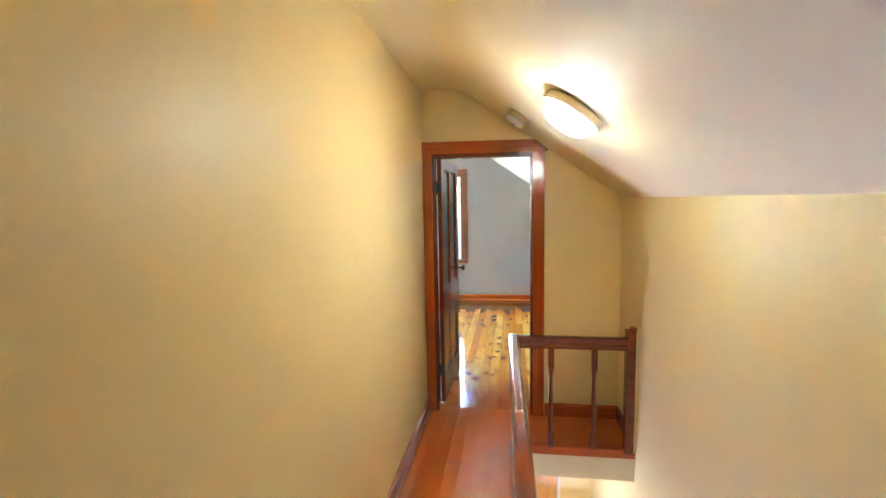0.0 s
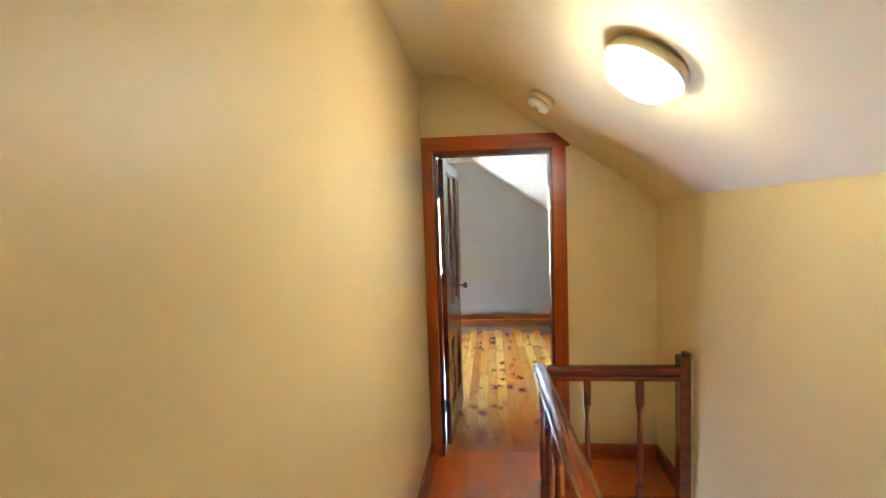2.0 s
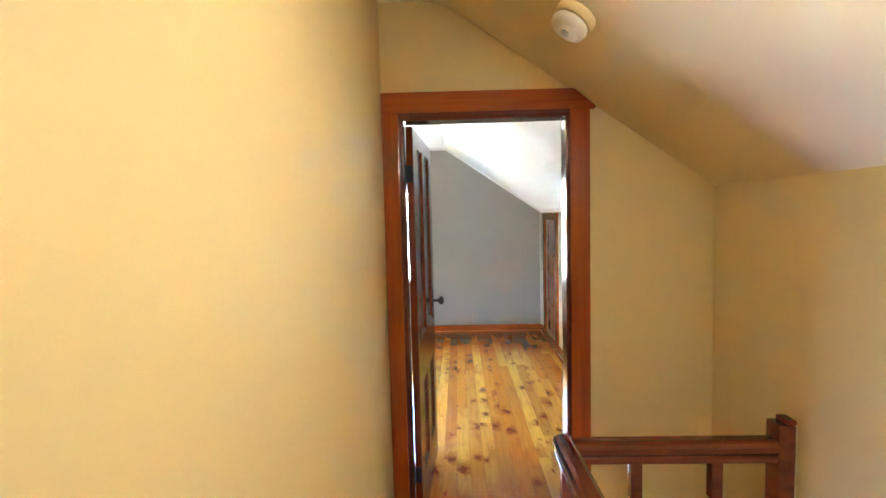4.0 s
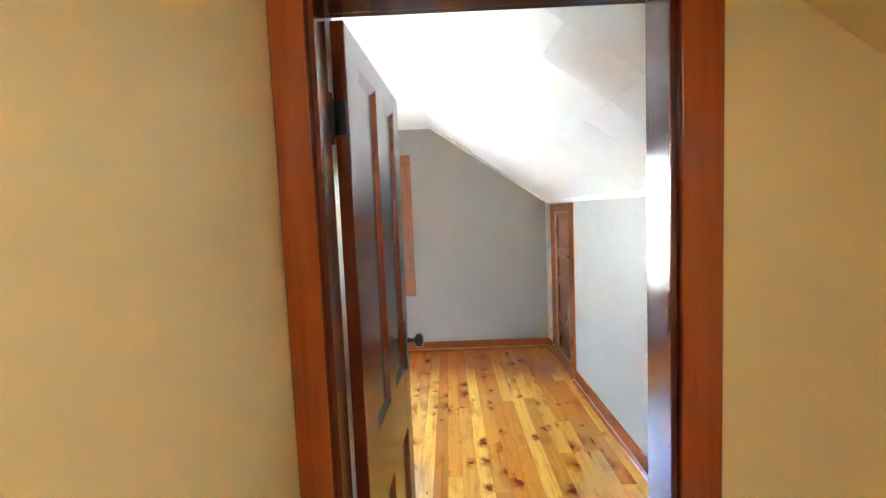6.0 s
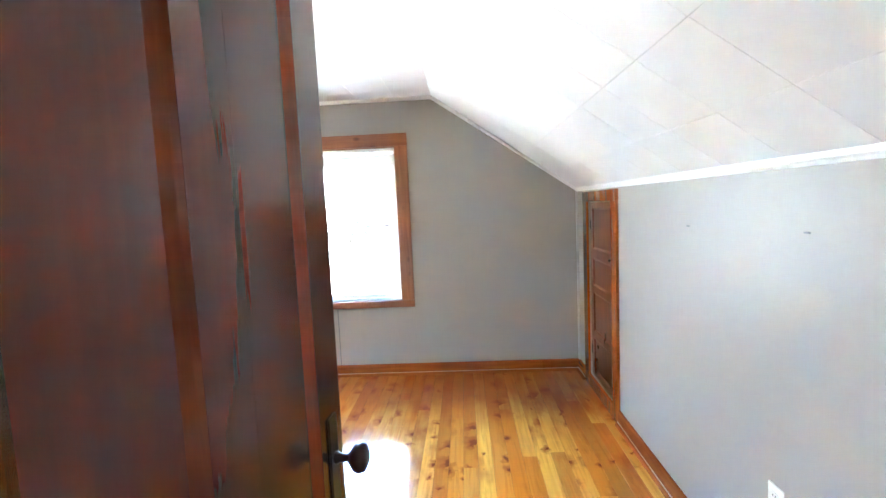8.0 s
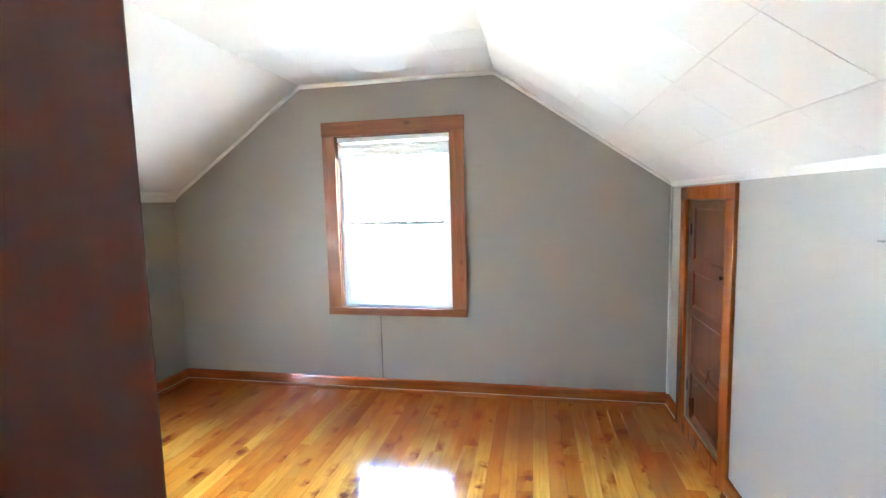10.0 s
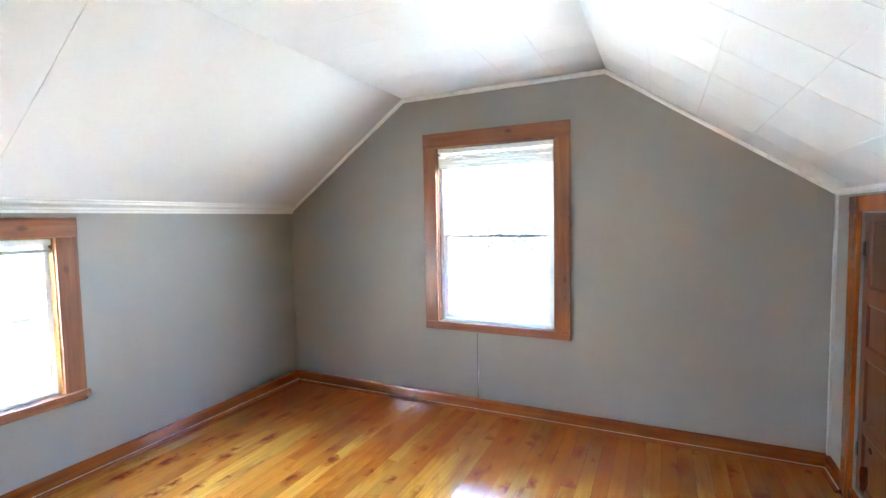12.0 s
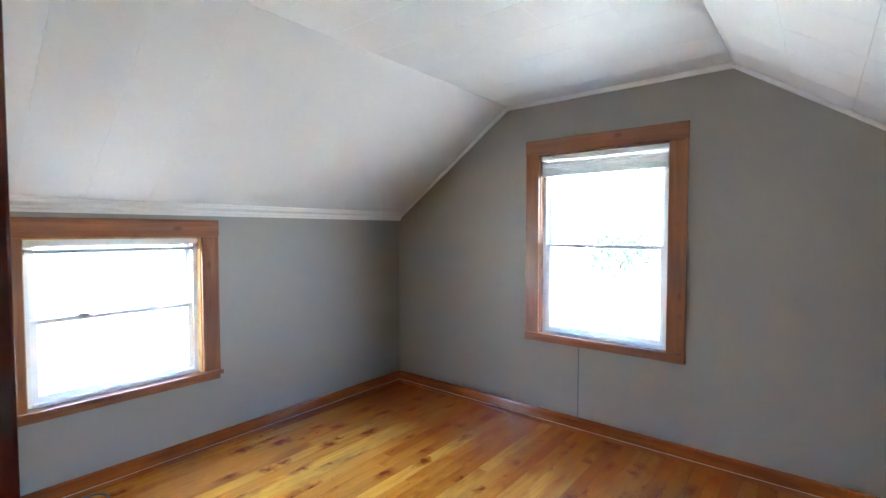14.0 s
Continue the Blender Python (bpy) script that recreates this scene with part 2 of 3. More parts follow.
GLASS, gt, gb = mat("window_glass")
gb.inputs["Base Color"].default_value = (0.95, 0.97, 0.97, 1)
gb.inputs["Roughness"].default_value, gb.inputs["Transmission Weight"].default_value, gb.inputs["IOR"].default_value = 0.0, 1.0, 1.45

LIT, lt, lb = mat("lit_opal_glass")
lb.inputs["Base Color"].default_value = (0.9, 0.86, 0.78, 1)
lb.inputs["Roughness"].default_value = 0.25
lb.inputs["Emission Color"].default_value = (1.0, 0.93, 0.80, 1)
lb.inputs["Emission Strength"].default_value = 0.44


# ---- mesh helpers ----
def box(bm, x0, x1, y0, y1, z0, z1, bevel=0.0):
    r = bmesh.ops.create_cube(bm, size=1.0)
    vs = r["verts"]
    for v in vs:
        v.co = Vector(((x0 + x1) / 2 + v.co.x * (x1 - x0), (y0 + y1) / 2 + v.co.y * (y1 - y0), (z0 + z1) / 2 + v.co.z * (z1 - z0)))
    if bevel:
        es = list({e for v in vs for e in v.link_edges})
        bmesh.ops.bevel(bm, geom=es, offset=bevel, segments=2, affect="EDGES", profile=0.6)
    return bm


def boxed(x0, x1, y0, y1, z0, z1, bevel=0.0):
    return box(bmesh.new(), x0, x1, y0, y1, z0, z1, bevel)


def sheet(outer, holes, axis, d0, d1):
    """A wall: an outline with openings in two axes, given thickness along the third."""
    bm = bmesh.new()
    edges = []

    def place(a, b, d):
        return {"x": (d, a, b), "y": (a, d, b), "z": (a, b, d)}[axis]

    for loop in (outer, *holes):
        vs = [bm.verts.new(place(a, b, d0)) for a, b in loop]
        edges += [bm.edges.new((vs[i], vs[(i + 1) % len(vs)])) for i in range(len(vs))]
    bmesh.ops.triangle_fill(bm, use_beauty=True, use_dissolve=False, edges=edges)
    faces = list(bm.faces)
    r = bmesh.ops.extrude_face_region(bm, geom=faces)
    step = Vector(place(0, 0, d1 - d0))
    bmesh.ops.translate(bm, verts=[g for g in r["geom"] if isinstance(g, bmesh.types.BMVert)], vec=step)
    bmesh.ops.recalc_face_normals(bm, faces=bm.faces)
    return bm


def rect(a0, a1, b0, b1):
    return [(a0, b0), (a1, b0), (a1, b1), (a0, b1)]


def profile_run(pts, p0, p1, up=(0, 0, 1)):
    """A moulding: a profile (out, up) drawn along the straight line from p0 to p1; out is to the left of the way."""
    bm = bmesh.new()
    a, b, up = Vector(p0), Vector(p1), Vector(up)
    out = up.cross(b - a).normalized()
    rings = [[bm.verts.new(p + out * u + up * w) for u, w in pts] for p in (a, b)]
    n = len(pts)
    for i in range(n):
        bm.faces.new((rings[0][i], rings[0][(i + 1) % n], rings[1][(i + 1) % n], rings[1][i]))
    bm.faces.new(rings[0][::-1])
    bm.faces.new(rings[1])
    bmesh.ops.recalc_face_normals(bm, faces=bm.faces)
    return bm


def lathe(prof, segs=16):
    """A turned shape about z from (radius, height) pairs."""
    bm = bmesh.new()
    rings = []
    for r, z in prof:
        rings.append([bm.verts.new((r * math.cos(2 * math.pi * i / segs), r * math.sin(2 * math.pi * i / segs), z)) for i in range(segs)])
    for a, b in zip(rings, rings[1:]):
        for i in range(segs):
            bm.faces.new((a[i], a[(i + 1) % segs], b[(i + 1) % segs], b[i]))
    bm.faces.new(rings[0][::-1])
    bm.faces.new(rings[-1])
    for f in bm.faces:
        f.smooth = True
    bmesh.ops.recalc_face_normals(bm, faces=bm.faces)
    return bm


def mesh_of(name, bm, material):
    me = bpy.data.meshes.new(name)
    bm.to_mesh(me)
    bm.free()
    me.materials.append(material)
    return me


def part(name, bm, material, parent=None, label=""):
    ob = new(name, mesh_of(name, bm, material))
    if parent is not None:
        ob.parent = parent
    if label:
        ob["label"] = label
    return ob


def thing(name, label, category, at=(0, 0, 0), group="", kind=""):
    ob = new(name)
    ob.matrix_basis = pose(*at)
    ob.empty_display_size = 0.1
    return tagged(ob, label, category, group, kind)


def setting(name, bm, material, label, category):
    return tagged(part(name, bm, material), label, category, kind="structure")


# ---- large structure: walls ----
hall_out = [(HL - 0.12, -0.25), (OX0 - 0.02, -0.25), (OX0 - 0.02, OZ + 0.02), (OX1 + 0.02, OZ + 0.02), (OX1 + 0.02, -0.25), (HR + 0.12, -0.25),
            (HR + 0.12, HK - 0.03), (HBX, HZ + 0.05), (HL - 0.12, HZ + 0.05)]
wall_hall_end = setting("wall_hall_end", sheet(hall_out, [], "y", HY, HY + 0.06), YELLOW, "yellow painted wall with a bedroom doorway", "wall")
room_out = [(XL - 0.12, -0.25), (OX0 - 0.02, -0.25), (OX0 - 0.02, OZ + 0.02), (OX1 + 0.02, OZ + 0.02), (OX1 + 0.02, -0.25), (XR + 0.12, -0.25),
            (XR + 0.12, ZK), (BR, ZT + 0.06), (BL, ZT + 0.06), (XL - 0.12, ZK)]
wall_room_near = setting("wall_south", sheet(room_out, [], "y", HY + 0.06, YN), GREY, "grey painted bedroom wall around the doorway", "wall")
FW = (-1.43, -0.485, 0.70, 2.09)      # clear opening of the gable window
LW = (2.515, 3.43, 0.54, 1.465)       # clear opening of the knee wall window
CD = (4.345, 4.96, 0.10, 1.515)       # closet opening
far_out = [(XL - 0.12, -0.25), (XR + 0.12, -0.25), (XR + 0.12, ZK), (BR, ZT + 0.06), (BL, ZT + 0.06), (XL - 0.12, ZK)]
wall_far = setting("wall_north", sheet(far_out, [rect(*FW)], "y", YF, YF + 0.16), GREY, "grey satin painted gable wall with one window", "wall")
wall_left = setting("wall_west", sheet(rect(YN - 0.06, YF, -0.25, ZK + 0.055), [rect(*LW)], "x", XL - 0.16, XL), GREY, "grey satin painted knee wall with one window", "wall")
wall_right = setting("wall_east", sheet(rect(YN - 0.06, YF, -0.25, ZK + 0.055), [rect(CD[0], CD[1], CD[2] - 0.02, CD[3])], "x", XR, XR + 0.12), GREY, "grey satin painted knee wall beside the closet", "wall")
wall_hall_left = setting("wall_hall_left", boxed(HL - 0.12, HL, HB, HY, -0.25, HZ + 0.03), YELLOW, "long yellow painted hall wall, slightly glossy", "wall")
wall_hall_right = setting("wall_hall_right", boxed(HR, HR + 0.12, HB, HY, -2.7, HK + 0.02), YELLOW, "yellow painted wall above the stairwell", "wall")
wall_hall_back = setting("wall_hall_back", boxed(HL - 0.12, HR + 0.12, HB - 0.12, HB, -2.7, HZ + 0.03), YELLOW, "yellow painted wall at the end of the hall", "wall")
stair_left = setting("wall_stair_left", boxed(SX - 0.10, SX - 0.012, SY0, SY1 + 1.6, -2.7, -0.19), YELLOW, "yellow painted wall beside the stairs", "wall")
stair_back = setting("wall_stair_back", boxed(SX - 0.10, HR, SY0 - 0.1, SY0, -2.7, -0.19), YELLOW, "yellow painted wall under the landing", "wall")
lower_end = setting("wall_lower_end", boxed(SX - 0.1, HR + 0.12, 2.3, 2.4, -2.7, -0.25), YELLOW, "yellow painted wall of the storey below", "wall")
lower_side = setting("wall_lower_side", boxed(HR, HR + 0.12, HY, 2.4, -2.7, -0.25), YELLOW, "yellow painted side wall of the storey below", "wall")
lower_floor = setting("floor_lower", boxed(SX - 0.1, HR + 0.12, SY0 - 0.1, 2.4, -2.8, -2.7), HALL_FLOOR, "brown floor of the storey below", "floor")

wall_return = setting("wall_return", boxed(-0.362, -0.263, YN, 1.412, -0.02, ZT + 0.015, 0.003), GREY, "narrow grey painted wall return behind the open door", "wall")

# ---- floors ----
floor = tagged(part("floor", boxed(XL - 0.1, XR + 0.1, YN - 0.06, YF + 0.1, -0.2, -0.022), SUBFLOOR), "honey-coloured knotty pine board floor, glossy varnish", "floor", kind="structure")
hall_slab = bmesh.new()
box(hall_slab, HL - 0.1, SX - 0.012, HB, YN - 0.06, -0.2, -0.022)
box(hall_slab, SX - 0.012, HR + 0.1, SY1 + 0.03, YN - 0.06, -0.2, -0.022)
box(hall_slab, SX - 0.012, HR + 0.1, HB, SY0 - 0.03, -0.2, -0.022)
hall_floor = tagged(part("floor_hall", hall_slab, SUBFLOOR), "red-brown glossy board floor of the upstairs hall", "floor", kind="structure")
FASCIA = paint("pale_fascia_paint", (0.66, 0.60, 0.48), 0.5)
fascia = setting("stair_fascia", boxed(SX - 0.012, HR, SY1 + 0.004, SY1 + 0.028, -0.2, -0.035), FASCIA, "pale painted board under the landing edge", "trim")
fascia_side = setting("stair_fascia", boxed(SX - 0.03, SX - 0.008, SY0, SY1, -0.2, -0.035), FASCIA, "pale painted board under the hall floor edge", "trim")

# ---- ceilings ----
TILE = 0.309


def tile_plane(bm, o, u, v, n, us, vs, gap=0.0012, deep=0.0018):
    """Square ceiling tiles between the joints us and vs, with recessed joints and a backing board."""
    o, u, v, n = Vector(o), Vector(u).normalized(), Vector(v).normalized(), Vector(n).normalized()
    for a0, a1 in zip(us, us[1:]):
        for b0, b1 in zip(vs, vs[1:]):
            tip = random.uniform(-0.0001, 0.0001)
            lo = [bm.verts.new(o + u * a + v * b - n * deep) for a, b in ((a0, b0), (a1, b0), (a1, b1), (a0, b1))]
            g, h = gap, gap * 0.45
            hi = [bm.verts.new(o + u * a + v * b + n * (tip + random.uniform(-0.0001, 0.0001)))
                  for a, b in ((a0 + g, b0 + h), (a1 - g, b0 + h), (a1 - g, b1 - h), (a0 + g, b1 - h))]
            bm.faces.new(hi)
            for i in range(4):
                bm.faces.new((lo[i], lo[(i + 1) % 4], hi[(i + 1) % 4], hi[i]))
    c = [o + u * a + v * b - n * d for d in (deep, 0.05) for a, b in ((us[0], vs[0]), (us[-1], vs[0]), (us[-1], vs[-1]), (us[0], vs[-1]))]
    w = [bm.verts.new(p) for p in c]
    bm.faces.new(w[:4])
    bm.faces.new(w[4:])
    for i in range(4):
        bm.faces.new((w[i], w[(i + 1) % 4], w[4 + (i + 1) % 4], w[4 + i]))


def joints(lo, hi, at, step):
    k = at - step * math.ceil((at - lo) / step)
    out = [lo]
    while k < hi - 0.03:
        if k > lo + 0.03:
            out.append(k)
        k += step
    return out + [hi]


ZC = ZT + 0.022
ceil_bm = bmesh.new()
run = math.hypot(XR - BR, ZT - ZK)
pitch = math.atan2(ZT - ZK, XR - BR)
cs, sn = math.cos(pitch), math.sin(pitch)
slope_joints = [0, 0.030, 0.345, 0.658, 0.968, 1.268, run + 0.03]
tile_plane(ceil_bm, (BR, 0, ZC), (0, 1, 0), (cs, 0, -sn), (-sn, 0, -cs), joints(YN, YF, 1.68, 0.333), slope_joints, 0.0013, 0.0018)
runl = math.hypot(BL - XL, ZT - ZK)
pl_ = math.atan2(ZT - ZK, BL - XL)
tile_plane(ceil_bm, (BL, 0, ZC), (0, 1, 0), (-math.cos(pl_), 0, -math.sin(pl_)), (math.sin(pl_), 0, -math.cos(pl_)), [YN, 1.555, 1.863, 2.172, 2.480, 2.785, 3.098, YF],
           [0, runl + 0.03], 0.0008, 0.0013)
tile_plane(ceil_bm, (0, 0, ZC), (0, 1, 0), (1, 0, 0), (0, 0, -1), joints(YN, YF, 2.33, TILE), joints(BL, BR, -0.475, 0.318))
ceiling = setting("ceiling", ceil_bm, WHITE_TILE, "white square-tiled attic ceiling with two slopes", "ceiling")

# hall ceiling: level strip, rounded break, slope
prof = [(HL, HZ)]
hp = math.atan2(HZ - HK, HR - HBX)
for i in range(7):
    k = i / 6
    a, b = Vector((HBX - 0.10, HZ)), Vector((HBX + 0.10 * math.cos(hp), HZ - 0.10 * math.sin(hp)))
    m_ = Vector((HBX, HZ))
    q = a * (1 - k) ** 2 + m_ * 2 * k * (1 - k) + b * k * k
    prof.append((q.x, q.y))
prof.append((HR + 0.1, HZ - (HR + 0.1 - HBX) * math.tan(hp)))
hc = bmesh.new()
rows = []
for y in (HB, HY):
    rows.append(([hc.verts.new((x, y, z)) for x, z in prof], [hc.verts.new((x + 0.02, y, z + 0.06)) for x, z in prof]))
for i in range(len(prof) - 1):
    for lay in (0, 1):
        f = hc.faces.new((rows[0][lay][i], rows[0][lay][i + 1], rows[1][lay][i + 1], rows[1][lay][i]))
        f.smooth = True
bmesh.ops.recalc_face_normals(hc, faces=hc.faces)
hall_ceiling = setting("ceiling_hall", hc, CREAM, "cream painted hall ceiling with one slope", "ceiling")
lower_ceiling = setting("ceiling_lower", boxed(SX - 0.1, HR + 0.12, YN, 2.4, -0.28, -0.205), CREAM, "cream ceiling of the storey below", "ceiling")

# ---- trim ----
crown_prof = [(0, -0.006), (0.010, -0.006), (0.012, 0.006), (0.020, 0.010), (0.028, 0.024), (0.036, 0.032), (0.038, 0.046), (0, 0.046)]


slim_prof = [(0, 0.0), (0.008, 0.0), (0.012, 0.010), (0.020, 0.018), (0.024, 0.034), (0, 0.034)]


def crown(name, p0, p1, prof_=crown_prof):
    return setting(name, profile_run(prof_, p0, p1), TRIM_WHITE, "white painted cornice strip under the sloped ceiling", "trim")


west_prof = [(0, -0.012), (0.012, -0.012), (0.014, 0.004), (0.022, 0.008), (0.024, 0.022), (0.040, 0.034), (0.052, 0.040), (0.056, 0.056), (0.066, 0.060), (0.066, 0.074), (0, 0.074)]
crown("cornice", (XL, YF, ZK), (XL, YN, ZK), west_prof)
crown("cornice", (XR, YN, ZK - 0.018), (XR, YF, ZK), slim_prof)
strip = [(-0.008, 0.0), (-0.008, 0.012), (0.002, 0.020), (0.028, 0.020), (0.028, 0.0)]
for a, b in (((XL, YF, ZK + 0.01), (BL, YF, ZT)), ((BL, YF, ZT), (BR, YF, ZT)), ((BR, YF, ZT), (XR, YF, ZK + 0.01))):
    setting("gable_trim", profile_run(strip, a, b, (0, -1, 0)), TRIM_WHITE, "narrow white strip along the gable edge", "trim")
setting("corner_trim", boxed(XR - 0.014, XR + 0.002, YF - 0.026, YF - 0.003, 0.10, ZK), paint("pale_grey_trim_paint", (0.50, 0.48, 0.45), 0.4), "pale grey corner strip beside the closet", "trim")
setting("corner_trim", boxed(XL - 0.002, XL + 0.012, YF - 0.012, YF - 0.003, 0.10, ZK), GREY, "grey painted corner strip", "trim")
setting("wall_seam", boxed(-1.101, -1.093, YF - 0.0035, YF + 0.01, 0.10, 0.63), plain("seam_shadow", (0.16, 0.16, 0.155), 0.6), "narrow strip over a wallboard joint under the window", "trim")

base_prof = [(0, 0), (0.018, 0), (0.018, 0.088), (0.014, 0.098), (0.006, 0.102), (0, 0.102)]
shoe_prof = [(0.018, 0), (0.038, 0), (0.037, 0.010), (0.031, 0.018), (0.022, 0.022), (0.018, 0.022)]
edge_prof = [(0.0185, 0.0225), (0.024, 0.0225), (0.022, 0.025), (0.0185, 0.025)]


def baseboard(p0, p1, m, label="amber varnished baseboard with a quarter-round shoe"):
    ob = tagged(part("baseboard", profile_run(base_prof, p0, p1), m), label, "baseboard", kind="structure")
    part("shoe_moulding", profile_run(shoe_prof, p0, p1), m, ob)
    # thin pale strip: the highlight along the shoe top, put in as colour
    part("shoe_edge", profile_run(edge_prof, p0, p1), SHOE_GLINT, ob, "pale strip painted for the highlight on the shoe")
    return ob


baseboard((XR, YF, 0), (XL, YF, 0), BASE_X)
baseboard((XL, YF, 0), (XL, YN, 0), BASE_Y)
baseboard((XR, YN, 0), (XR, 4.245, 0), BASE_Y)
baseboard((XR, 5.07, 0), (XR, YF, 0), BASE_Y)
baseboard((XL, YN, 0), (-0.362, YN, 0), BASE_X)
baseboard((OX1 + 0.09, YN, 0), (XR, YN, 0), BASE_X)
hall_base = tagged(part("baseboard", profile_run(base_prof, (HL, HY, 0), (HL, HB, 0)), RED_WOOD_Y), "red-brown varnished hall baseboard", "baseboard", kind="structure")
part("shoe_moulding", profile_run(shoe_prof, (HL, HY - 0.03, 0), (HL, HB, 0)), RED_WOOD_Y, hall_base)
land_base = tagged(part("baseboard", profile_run(base_prof, (HR, HY, 0), (0.585, HY, 0)), RED_WOOD_X), "red-brown varnished baseboard on the landing", "baseboard", kind="structure")
land_base2 = tagged(part("baseboard", profile_run(base_prof, (HR, SY1 + 0.03, 0), (HR, HY, 0)), RED_WOOD_Y), "red-brown varnished baseboard on the landing", "baseboard", kind="structure")

# ---- bedroom doorway ----
door_frame = thing("door_frame_1", "red-brown varnished wooden frame round the bedroom doorway", "door frame", kind="structure")
CF = HY - 0.025
part("casing", boxed(HL + 0.002, OX0, CF, HY, 0, 2.045, 0.004), RED_WOOD, door_frame)
part("casing", boxed(OX1, OX1 + 0.087, CF, HY, 0, 2.045, 0.004), RED_WOOD, door_frame)
hd = bmesh.new()
hv = []
for y in (CF - 0.006, HY):
    hv.append([hd.verts.new((x, y, z)) for x, z in ((HL + 0.002, 2.045), (0.603, 2.041), (0.606, 2.050), (0.515, 2.130), (HL + 0.002, 2.136))])
hd.faces.new(hv[0])
hd.faces.new(hv[1][::-1])
for i in range(5):
    hd.faces.new((hv[0][i], hv[0][(i + 1) % 5], hv[1][(i + 1) % 5], hv[1][i]))
bmesh.ops.recalc_face_normals(hd, faces=hd.faces)
bmesh.ops.bevel(hd, geom=list(hd.edges), offset=0.003, segments=2, affect="EDGES")
part("head_casing", hd, RED_WOOD_X, door_frame, "head casing cut off along the sloped ceiling")
JAMB = varnished("dark_jamb_wood", (0.125, 0.024, 0.009), (0.100, 0.019, 0.0075), 0.20, 2, 30, 0.1, 0.0, False, 0.0005)
JAMB.node_tree.nodes["Principled BSDF"].inputs["Specular IOR Level"].default_value = 0.55
part("jamb", boxed(OX0 - 0.02, OX0 + 0.004, HY - 0.018, YN + 0.018, 0, OZ, 0.002), JAMB, door_frame)
part("jamb", boxed(OX1 - 0.004, OX1 + 0.02, HY - 0.018, YN + 0.018, 0, OZ, 0.002), JAMB, door_frame)
part("head_jamb", boxed(OX0 - 0.02, OX1 + 0.02, HY - 0.018, YN + 0.018, OZ - 0.004, OZ + 0.018, 0.002), JAMB, door_frame)
part("door_stop", boxed(OX0 + 0.004, OX0 + 0.017, HY - 0.012, YN - 0.036, 0, OZ - 0.004, 0.002), JAMB, door_frame)
part("door_stop", boxed(OX1 - 0.017, OX1 - 0.004, HY - 0.012, YN - 0.036, 0, OZ - 0.004, 0.002), JAMB, door_frame)
part("door_stop", boxed(OX0 + 0.017, OX1 - 0.017, HY - 0.012, YN - 0.036, OZ - 0.017, OZ - 0.004, 0.002), JAMB, door_frame)
part("room_casing", boxed(OX1 + 0.021, OX1 + 0.09, YN, YN + 0.018, 0, 2.04, 0.003), RED_WOOD, door_frame)

# ---- bedroom door: four panels, standing open ----
DW, DT, DZ0, DZ1 = 0.788, 0.034, 0.012, 2.018
door = thing("door_1", "dark red-brown four-panel door, varnished, standing open into the bedroom", "door", kind="structure")
door.matrix_basis = pose(-0.217, 1.322, 0, 0, 0, 87.16)


for x0, x1 in ((0, 0.132), (DW - 0.118, DW)):
    part("stile", boxed(x0, x1, 0, DT, DZ0, DZ1, 0.0025), DARK_WOOD, door)
RAILS = ((DZ0, 0.23), (0.71, 0.95), (1.945, DZ1))
for z0, z1 in RAILS:
    part("rail", boxed(0.132, DW - 0.118, 0.0005, DT - 0.0005, z0, z1), DARK_WOOD, door)
for z0, z1 in ((0.23, 0.71), (0.95, 1.945)):
    part("mullion", boxed(0.350, 0.453, 0.0005, DT - 0.0005, z0, z1), DARK_WOOD, door)


def moulding_ring(x0, x1, z0, z1, y_face, y_panel, w):
    """A sloped bead round a sunk panel."""
    bm = bmesh.new()
    o = [bm.verts.new((x, y_face, z)) for x, z in ((x0, z0), (x1, z0), (x1, z1), (x0, z1))]
    c = [bm.verts.new((x, y_face + (y_panel - y_face) * 0.35, z)) for x, z in ((x0 + w * .4, z0 + w * .4), (x1 - w * .4, z0 + w * .4), (x1 - w * .4, z1 - w * .4), (x0 + w * .4, z1 - w * .4))]
    i = [bm.verts.new((x, y_panel, z)) for x, z in ((x0 + w, z0 + w), (x1 - w, z0 + w), (x1 - w, z1 - w), (x0 + w, z1 - w))]
    b = [bm.verts.new((x, y_panel, z)) for x, z in ((x0, z0), (x1, z0), (x1, z1), (x0, z1))]
    for k in range(4):
        n = (k + 1) % 4
        bm.faces.new((o[k], o[n], c[n], c[k]))
        bm.faces.new((c[k], c[n], i[n], i[k]))
        bm.faces.new((o[n], o[k], b[k], b[n]))
        bm.faces.new((i[k], i[n], b[n], b[k]))
    bmesh.ops.recalc_face_normals(bm, faces=bm.faces)
    return bm


def panelled(parent, x0, x1, z0, z1, t, m, mm, w=0.024, sink=0.013):
    p = part("panel", boxed(x0 - 0.004, x1 + 0.004, sink, t - sink, z0 - 0.004, z1 + 0.004), m, parent)
    part("panel_moulding", moulding_ring(x0, x1, z0, z1, 0.001, sink, w), mm, p)
    part("panel_moulding", moulding_ring(x0, x1, z0, z1, t - 0.001, t - sink, w), mm, p)


